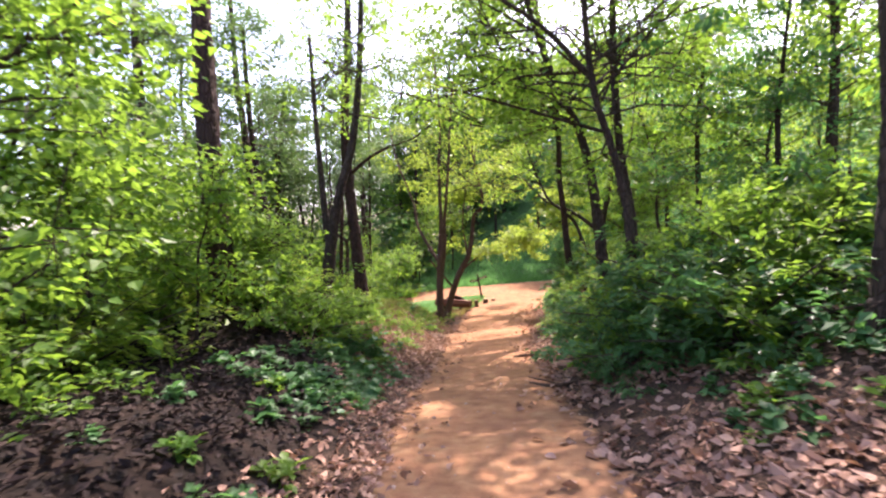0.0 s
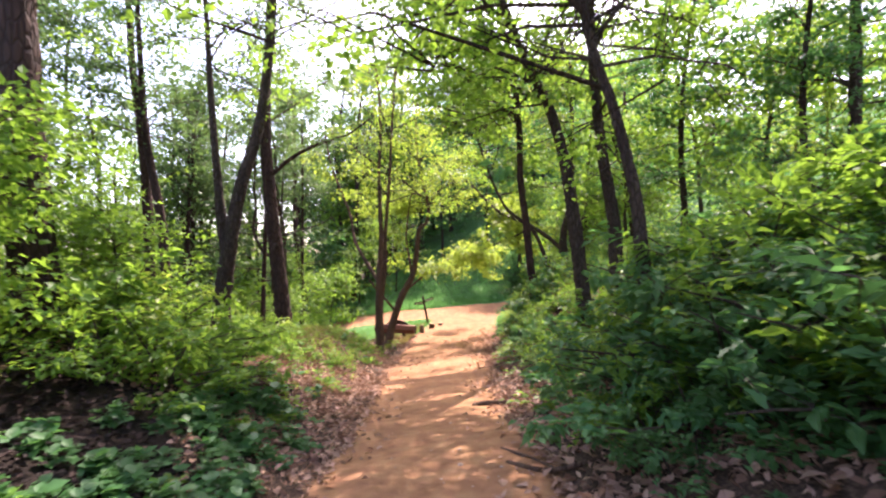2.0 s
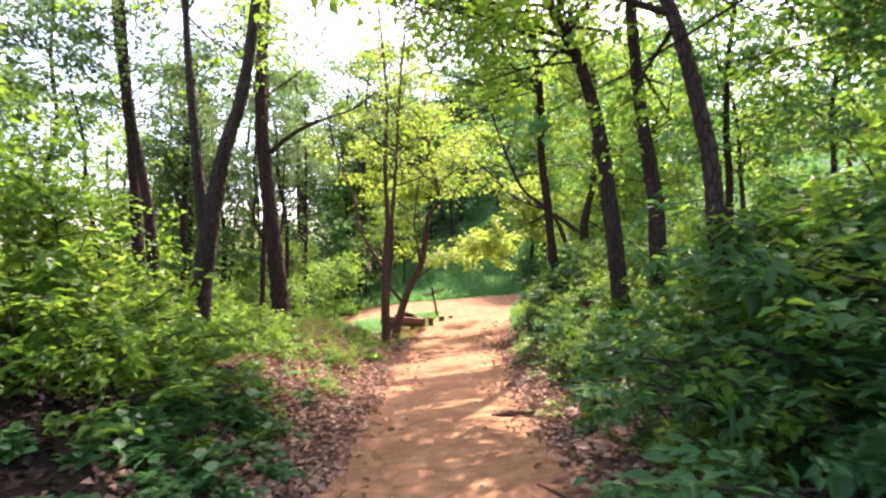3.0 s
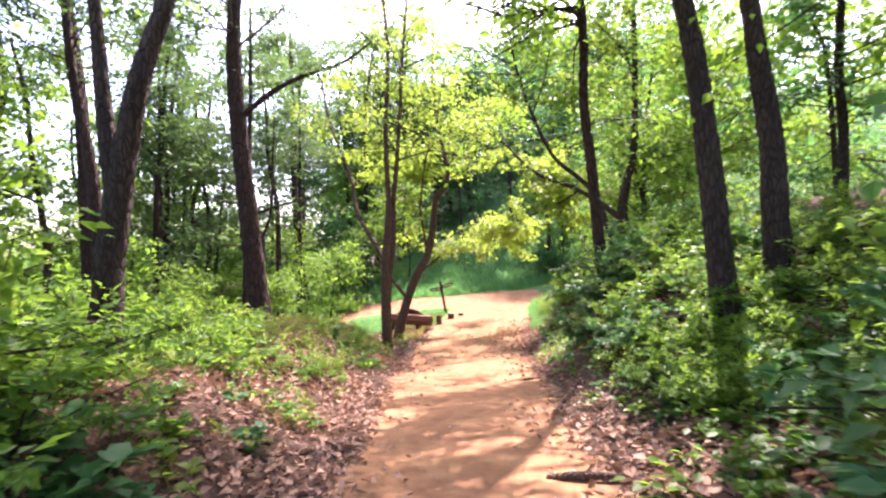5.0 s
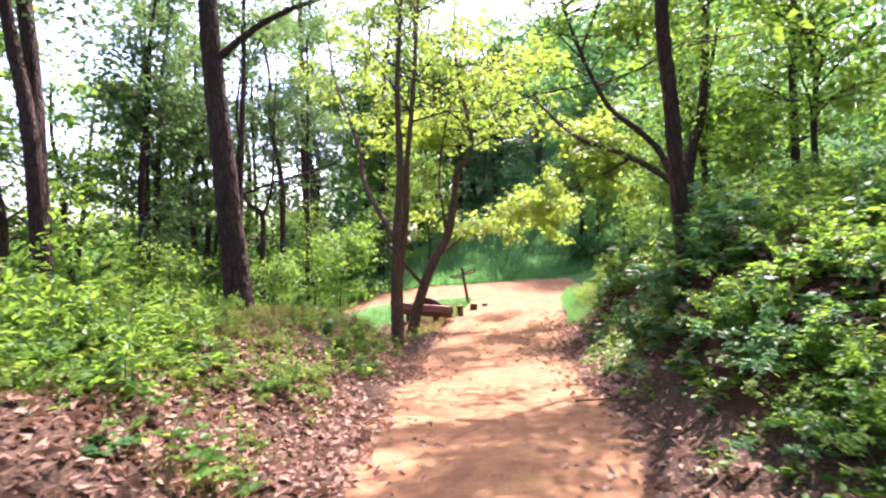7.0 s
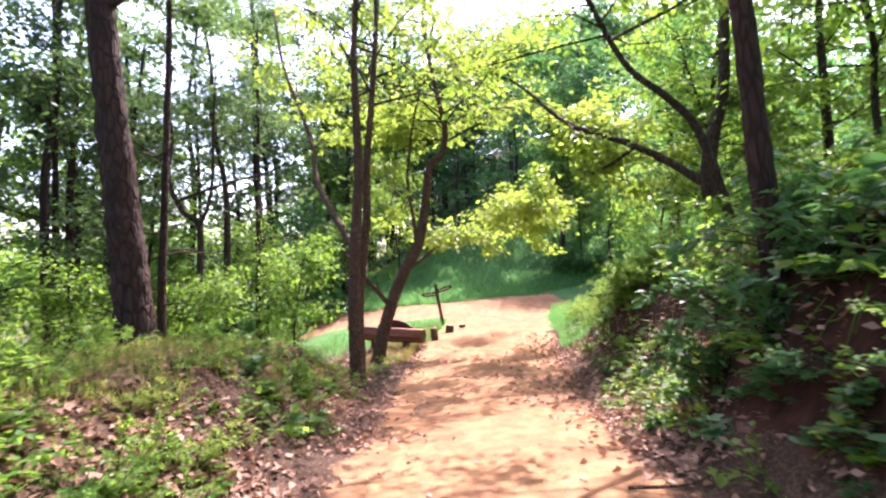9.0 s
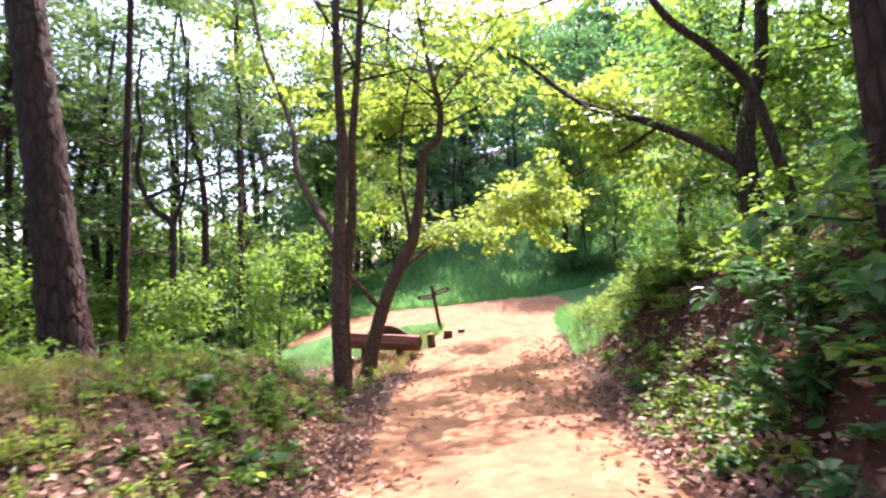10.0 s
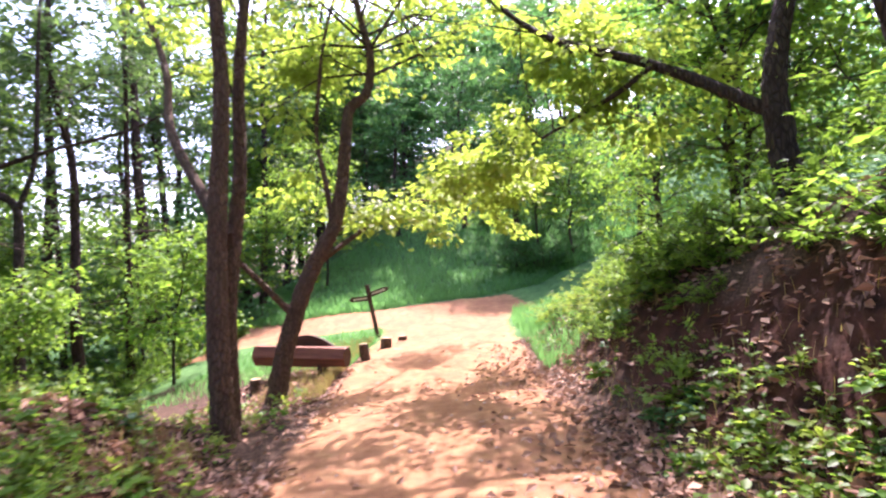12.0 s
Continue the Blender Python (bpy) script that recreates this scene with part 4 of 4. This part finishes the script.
def litter():
    xs, ys = [], []

    def strew(n, y0, y1, side, reach, power):
        y = rng.uniform(y0, y1, n)
        s = reach * rng.uniform(0, 1, n) ** power - 0.1
        xs.append(trail_left(y) - s if side < 0 else trail_right(y) + s)
        ys.append(y)

    strew(6500, 1.6, 8.5, 1, 2.8, 0.9)
    strew(6500, 1.6, 9.0, -1, 3.0, 1.0)
    strew(19000, 8.6, 21.0, -1, 3.4, 0.9)
    strew(12000, 8.5, 20.5, 1, 2.4, 0.9)
    strew(2600, 20.0, 25.5, -1, 2.4, 1.0)
    strew(5600, 16.0, 26.0, 1, 2.0, 0.9)
    strew(500, 2.0, 24.0, -1, -0.6, 2.4)
    strew(500, 2.0, 24.0, 1, -0.6, 2.4)
    strew(500, 18.5, 26.0, 1, -1.0, 1.6)
    n = 140
    y = rng.uniform(17, 28, n)
    xs.append(trail_left(y) + rng.uniform(0, 1, n) * (trail_right(y) - trail_left(y)))
    ys.append(y)
    x, y = np.concatenate(xs), np.concatenate(ys)
    keep = waves(x * 1.5, y * 1.5, 11) + rng.normal(0, 0.9, len(x)) > -0.9
    slope = np.abs(ground_z(x + 0.15, y) - ground_z(x - 0.15, y)) / 0.3
    keep &= (slope < 0.85) | (rng.uniform(0, 1, len(x)) < 0.4)
    # dry leaves thin out where the mound's shade is painted
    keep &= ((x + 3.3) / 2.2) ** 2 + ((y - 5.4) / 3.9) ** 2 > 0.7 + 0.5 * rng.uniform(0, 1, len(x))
    x, y = x[keep], y[keep]
    n = len(x)
    pos = np.stack([x, y, ground_z(x, y) + rng.uniform(0.006, 0.035, n)], 1)
    a = rng.uniform(0, 6.28, n)
    axis = np.stack([np.cos(a), np.sin(a), rng.normal(0.05, 0.28, n)], 1)
    size = rng.uniform(0.05, 0.115, n) * np.where((y < 9) & (x > 0), 1.25, 1.0)
    near = (y < 9) & (rng.uniform(0, 1, n) < 0.8)
    v, f = leaf_blades(pos[near], axis[near], size[near], 0.30, 0.55, True)
    w, g = leaf_blades(pos[~near], axis[~near], size[~near] * 1.1, 0.28, 0.6)
    v, f = np.vstack([v, w]), np.concatenate([f, g + len(v)])
    v = v + rng.normal(0, 0.006, v.shape)
    tagged(new("leaf_litter", mesh_of("leaf_litter", v, f, LEAF_DRY)), "dry curled brown leaves strewn beside the path", "leaf litter", kind="stuff")


litter()


def shade_leaves():
    """Fallen leaves on the left mound, coloured near-black to stand in for shade."""
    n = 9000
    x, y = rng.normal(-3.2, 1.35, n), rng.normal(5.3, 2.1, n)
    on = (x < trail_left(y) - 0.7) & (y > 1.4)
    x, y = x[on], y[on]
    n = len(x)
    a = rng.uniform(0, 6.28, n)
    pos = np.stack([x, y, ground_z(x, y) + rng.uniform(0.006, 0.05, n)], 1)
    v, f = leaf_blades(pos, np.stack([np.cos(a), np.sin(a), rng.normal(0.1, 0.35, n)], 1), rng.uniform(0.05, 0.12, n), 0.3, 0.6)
    tagged(new("leaf_litter", mesh_of("leaf_litter", v, f, LEAF_SHADE)), "fallen leaves on the left mound, coloured near-black for its shade", "leaf litter", kind="stuff")


shade_leaves()


def blades(name, label, x, y, height, mat, width=0.012):
    n = len(x)
    z = ground_z(x, y)
    a = rng.uniform(0, 6.28, n)
    lean = rng.uniform(0.1, 0.7, n) * height
    side = np.stack([np.cos(a + 1.57), np.sin(a + 1.57), np.zeros(n)], 1) * width * (0.5 + height[:, None] * 2.5)
    foot = np.stack([x, y, z - 0.01], 1)
    tip = foot + np.stack([np.cos(a) * lean, np.sin(a) * lean, height], 1)
    mid = foot + 0.55 * (tip - foot) + np.stack([0 * x, 0 * x, 0.12 * height], 1)
    v = np.stack([foot - side, foot + side, mid + 0.7 * side, mid - 0.7 * side, tip], 1).reshape(-1, 3)
    k = 5 * np.arange(n)[:, None]
    f = np.concatenate([k + [0, 1, 2], k + [0, 2, 3], k + [3, 2, 4]])
    tagged(new(name, mesh_of(name, v, f, mat)), label, "grass", kind="stuff")


rng = np.random.default_rng(15)
n = 42000
gx, gy = rng.uniform(-4, 16, n), 33.3 + 12 * rng.uniform(0, 1, n) ** 1.5
blades("grass", "lush green grass on the slope behind the junction", gx, gy + 0.05 * np.abs(gx - 6), rng.uniform(0.08, 0.28, n), GRASS)
n = 5000
gy = rng.uniform(25.6, 29.8, n)
gx = trail_left(gy) - 0.05 - 4.0 * rng.uniform(0, 1, n) ** 1.3
blades("grass", "short green grass round the signpost and bench", gx, gy, rng.uniform(0.05, 0.2, n), GRASS, 0.008)
n = 4500
gy = rng.uniform(23.6, 28.6, n)
gx = trail_left(gy) - 0.1 - rng.uniform(0, 1.1, n) ** 2
blades("grass", "pale yellowed grass at the path's edge", gx, gy, rng.uniform(0.05, 0.22, n), STRAW, 0.004)
n = 6000
gy = rng.uniform(23.0, 30.0, n)
gx = trail_right(gy) + 0.1 + 2.2 * rng.uniform(0, 1, n) ** 1.2
blades("grass", "sunlit grass at the foot of the bank", gx, gy, rng.uniform(0.06, 0.30, n), GRASS, 0.005)
n = 500
gy = rng.uniform(17.5, 24.0, n)
gx = trail_right(gy) + 0.25 + 1.2 * rng.uniform(0, 1, n)
blades("grass", "dry straw-coloured grass on the bank", gx, gy, rng.uniform(0.06, 0.18, n), STRAW, 0.004)


n = 11000
gy = rng.uniform(12.5, 20.8, n)
gx = trail_left(gy) - 0.7 - 2.4 * rng.uniform(0, 1, n)
bunch = waves(1.3 * gx, 1.3 * gy, 17) > 0.2
blades("grass", "dry straw-coloured grass tufts on the littered berm", gx[bunch], gy[bunch], rng.uniform(0.06, 0.24, int(bunch.sum())), STRAW, 0.004)


def far_woods():
    """Foliage of the woods that cover the hill and the far left slope."""
    def mass(n, x0, x1, y0, y1, high):
        cx, cy = rng.uniform(x0, x1, n // 60), rng.uniform(y0, y1, n // 60)
        ch = high * rng.uniform(0.1, 1, n // 60) ** 0.8
        k = rng.integers(0, n // 60, n)
        p = np.stack([cx[k], cy[k], ground_z(cx[k], cy[k]) + ch[k]], 1) + rng.normal(0, 1, (n, 3)) * (1.0, 1.0, 0.55)
        p[:, 2] = np.maximum(p[:, 2], ground_z(p[:, 0], p[:, 1]) + 0.1)
        return p

    for label, pos, mat in (
        ("dark green woodland covering the hillside", mass(42000, -8, 34, 50, 74, 11.0), LEAF_DARK),
        ("bluish-green pine woodland covering the hillside", mass(20000, -8, 34, 51, 72, 11.0), LEAF_PINE),
        ("green woodland on the far slope", mass(24000, -40, -8, 38, 66, 8.0), LEAF_GREEN),
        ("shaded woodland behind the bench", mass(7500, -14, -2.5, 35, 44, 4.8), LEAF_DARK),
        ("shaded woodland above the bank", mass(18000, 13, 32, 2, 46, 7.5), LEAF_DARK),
        ("green woodland beyond the berm", mass(18000, -34, -13, 0, 40, 6.0), LEAF_GREEN),
    ):
        v, f = leaf_blades(pos, unit(len(pos), -0.1, 0.5), rng.uniform(0.22, 0.45, len(pos)), 0.33, 0.5)
        tagged(new("far_woods", mesh_of("far_woods", v, f, mat)), label, "woods", kind="stuff")


far_woods()


def pebbles():
    vs, fs, at = [], [], 0
    for _ in range(420):
        y = rng.uniform(2.2, 24)
        l, r = float(trail_left(y)), float(trail_right(y))
        x = l + (r - l) * (rng.beta(0.6, 0.6))
        bm = bmesh.new()
        bmesh.ops.create_icosphere(bm, subdivisions=1, radius=1.0)
        c = np.array([v.co for v in bm.verts]) * rng.uniform(0.8, 1.25, (len(bm.verts), 3))
        fs += [[v.index + at for v in f.verts] for f in bm.faces]
        bm.free()
        size = 0.008 + 0.022 * rng.uniform(0, 1) ** 3
        vs.append(c * size * np.array([1, 1.2, 0.6]) + np.array([x, y, gz(x, y) + 0.002]))
        at += len(c)
    me = mesh_of("gravel", np.vstack(vs), fs, STONE)
    tagged(new("gravel", me), "small pale stones scattered on the sandy path", "gravel", kind="stuff")


pebbles()


# ---- the bench, the signpost, stumps, root ----
def rounded_box(size, bevel=0.012, seg=2):
    bm = bmesh.new()
    bmesh.ops.create_cube(bm, size=1.0)
    bmesh.ops.scale(bm, vec=size, verts=bm.verts)
    bmesh.ops.bevel(bm, geom=bm.edges[:], offset=bevel, segments=seg, affect="EDGES")
    return bm


def placed(bm, m):
    bmesh.ops.transform(bm, matrix=m, verts=bm.verts)
    return bm


def log(length, radius, flat=0.0, sides=20):
    """A log along x, slightly tapered and uneven, its top sawn flat at the height flat if that is not 0."""
    bm = bmesh.new()
    rings = []
    for i in range(9):
        u = i / 8
        ring = []
        for k in range(sides):
            a = 2 * math.pi * k / sides
            r = radius * (1.04 - 0.08 * u) * (1 + 0.025 * math.sin(3 * a + 4 * u) + 0.02 * math.sin(7 * u + a))
            z = r * math.sin(a)
            if flat:
                z = min(z, flat)
            ring.append(bm.verts.new(((u - 0.5) * length, r * math.cos(a), z)))
        rings.append(ring)
    for a, b in zip(rings, rings[1:]):
        for k in range(sides):
            bm.faces.new((a[k], a[(k + 1) % sides], b[(k + 1) % sides], b[k]))
    bm.faces.new(rings[0][::-1])
    bm.faces.new(rings[-1])
    bmesh.ops.recalc_face_normals(bm, faces=bm.faces)
    return bm


def bench():
    ob = tagged(new("log_bench"), "red-brown half-log bench with a curved back rail, on short legs", "bench")
    bx, by = 0.52, 25.35
    ob.matrix_basis = pose(bx, by, gz(bx, by) - 0.02, 0, 2, -24)
    bm_part("seat", placed(log(1.80, 0.20, 0.0, 6), pose(0, -0.05, 0.39)), BENCH_WOOD, ob, "sawn half-log seat")
    # thin end caps in the darker post wood
    for x in (-0.903, 0.903):
        bm_part("end_face", placed(log(0.008, 0.178, 0.0, 6), pose(x, -0.05, 0.39)), POST_WOOD, ob, "dark sawn end")
    bm = bmesh.new()      # back rail: a bowed slab
    last = None
    for i in range(17):
        u = i / 16 - 0.5
        top = 0.74 - 1.0 * u * u
        ring = [bm.verts.new((u * 1.2, 0.16 + d, z)) for d, z in ((0, 0.48), (0.06, 0.48), (0.06, top), (0, top))]
        if last:
            for k in range(4):
                bm.faces.new((last[k], last[(k + 1) % 4], ring[(k + 1) % 4], ring[k]))
        else:
            bm.faces.new(ring[::-1])
        last = ring
    bm.faces.new(last)
    bmesh.ops.recalc_face_normals(bm, faces=bm.faces)
    bm_part("backrest", bm, POST_WOOD, ob, "bowed dark back slab")
    for x in (-0.5, 0.4):
        for y in (-0.13, 0.12):
            bm_part("leg", placed(log(0.34, 0.048), pose(x, y, 0.10, 0, 90, 0)), POST_WOOD, ob)
    for x in (-0.4, 0.38):
        bm_part("strut", placed(rounded_box((0.06, 0.05, 0.30)), pose(x, 0.19, 0.40)), POST_WOOD, ob)


bench()


def signpost():
    ob = tagged(new("signpost"), "leaning dark wooden signpost with two pointed arms", "signpost")
    x, y = 2.2, 29.1
    ob.matrix_basis = pose(x, y, gz(x, y), 0, -9, 0)
    bm_part("post", placed(log(1.55, 0.055), pose(0, 0, 0.63, 0, -90, 0)), POST_WOOD, ob)
    for side, turn, z in ((1, -8, 1.14), (-1, 6, 1.06)):
        bm = bmesh.new()
        prof = [(0.03, -0.065), (0.46, -0.065), (0.54, 0.0), (0.46, 0.065), (0.03, 0.065)]
        f = [bm.verts.new((side * a, -0.075, b)) for a, b in prof]
        g = [bm.verts.new((side * a, -0.045, b)) for a, b in prof]
        bm.faces.new(f)
        bm.faces.new(g[::-1])
        for k in range(5):
            bm.faces.new((f[k], g[k], g[(k + 1) % 5], f[(k + 1) % 5]))
        bmesh.ops.recalc_face_normals(bm, faces=bm.faces)
        arm = bm_part("arm", placed(bm, pose(0, 0, z, 0, turn, 0)), POST_WOOD, ob, "pointed board with a line of pale writing")
        for k in range(4):
            bar = rounded_box((0.07, 0.006, 0.045), 0.002, 1)
            bm_part("letter_bar", placed(bar, pose(0, 0, z, 0, turn, 0) @ pose(side * (0.12 + 0.09 * k), -0.078, 0)), LETTER, arm)


signpost()


def stump(x, y, r, h, tilt):
    ob = tagged(new("tree_stump"), "short sawn log stump with a pale cut top", "stump", "stumps along the path")
    ob.matrix_basis = pose(x, y, gz(x, y), tilt, tilt, rng.uniform(0, 360))
    bm_part("bark_side", placed(log(h + 0.1, r), pose(0, 0, h / 2 - 0.05, 0, -90, 0)), BROWN_BARK, ob)
    bm_part("cut_top", placed(log(0.012, r * 0.93), pose(0, 0, h + 0.006, 0, -90, 0)), CUT_WOOD, ob, "pale sawn face")


stump(1.72, 26.2, 0.10, 0.33, 6)
stump(2.26, 27.5, 0.13, 0.22, 3)
stump(2.75, 28.3, 0.11, 0.09, 2)
stump(-0.25, 24.8, 0.09, 0.22, -2)


def stick(label, points, r, name="root"):
    ob = tagged(new(name), label, "root" if name == "root" else "branch")
    pts = [(x, y, gz(x, y) + up) for x, y, up in points]
    line = smooth_line(pts, 5)
    o = line[0]
    ob.location = o
    v, f = tube(line - o, r, r * 0.35, 7, 0.06)
    part("wood", mesh_of("wood", v, f, BROWN_BARK, True), ob)


stick("weathered root lying across the path's edge", [(1.45, 10.75, -0.02), (1.62, 10.6, 0.03), (1.85, 10.5, 0.04), (2.1, 10.45, -0.02)], 0.045)
stick("thin forked root at the path's edge", [(1.25, 7.6, -0.01), (1.5, 7.2, 0.02), (1.8, 7.1, 0.04), (2.2, 7.0, 0.03)], 0.03)
stick("thin bare root at the path's edge", [(1.3, 8.1, -0.01), (1.45, 7.6, 0.03), (1.6, 7.15, 0.02)], 0.02)
stick("fallen bare twig in leaf litter", [(-1.4, 9.4, 0.02), (-1.8, 9.9, 0.1), (-2.2, 10.4, 0.25)], 0.014, "fallen_branch")
stick("fallen bare twig in leaf litter", [(2.3, 15.2, 0.02), (2.7, 15.0, 0.06), (3.1, 15.1, 0.03)], 0.014, "fallen_branch")
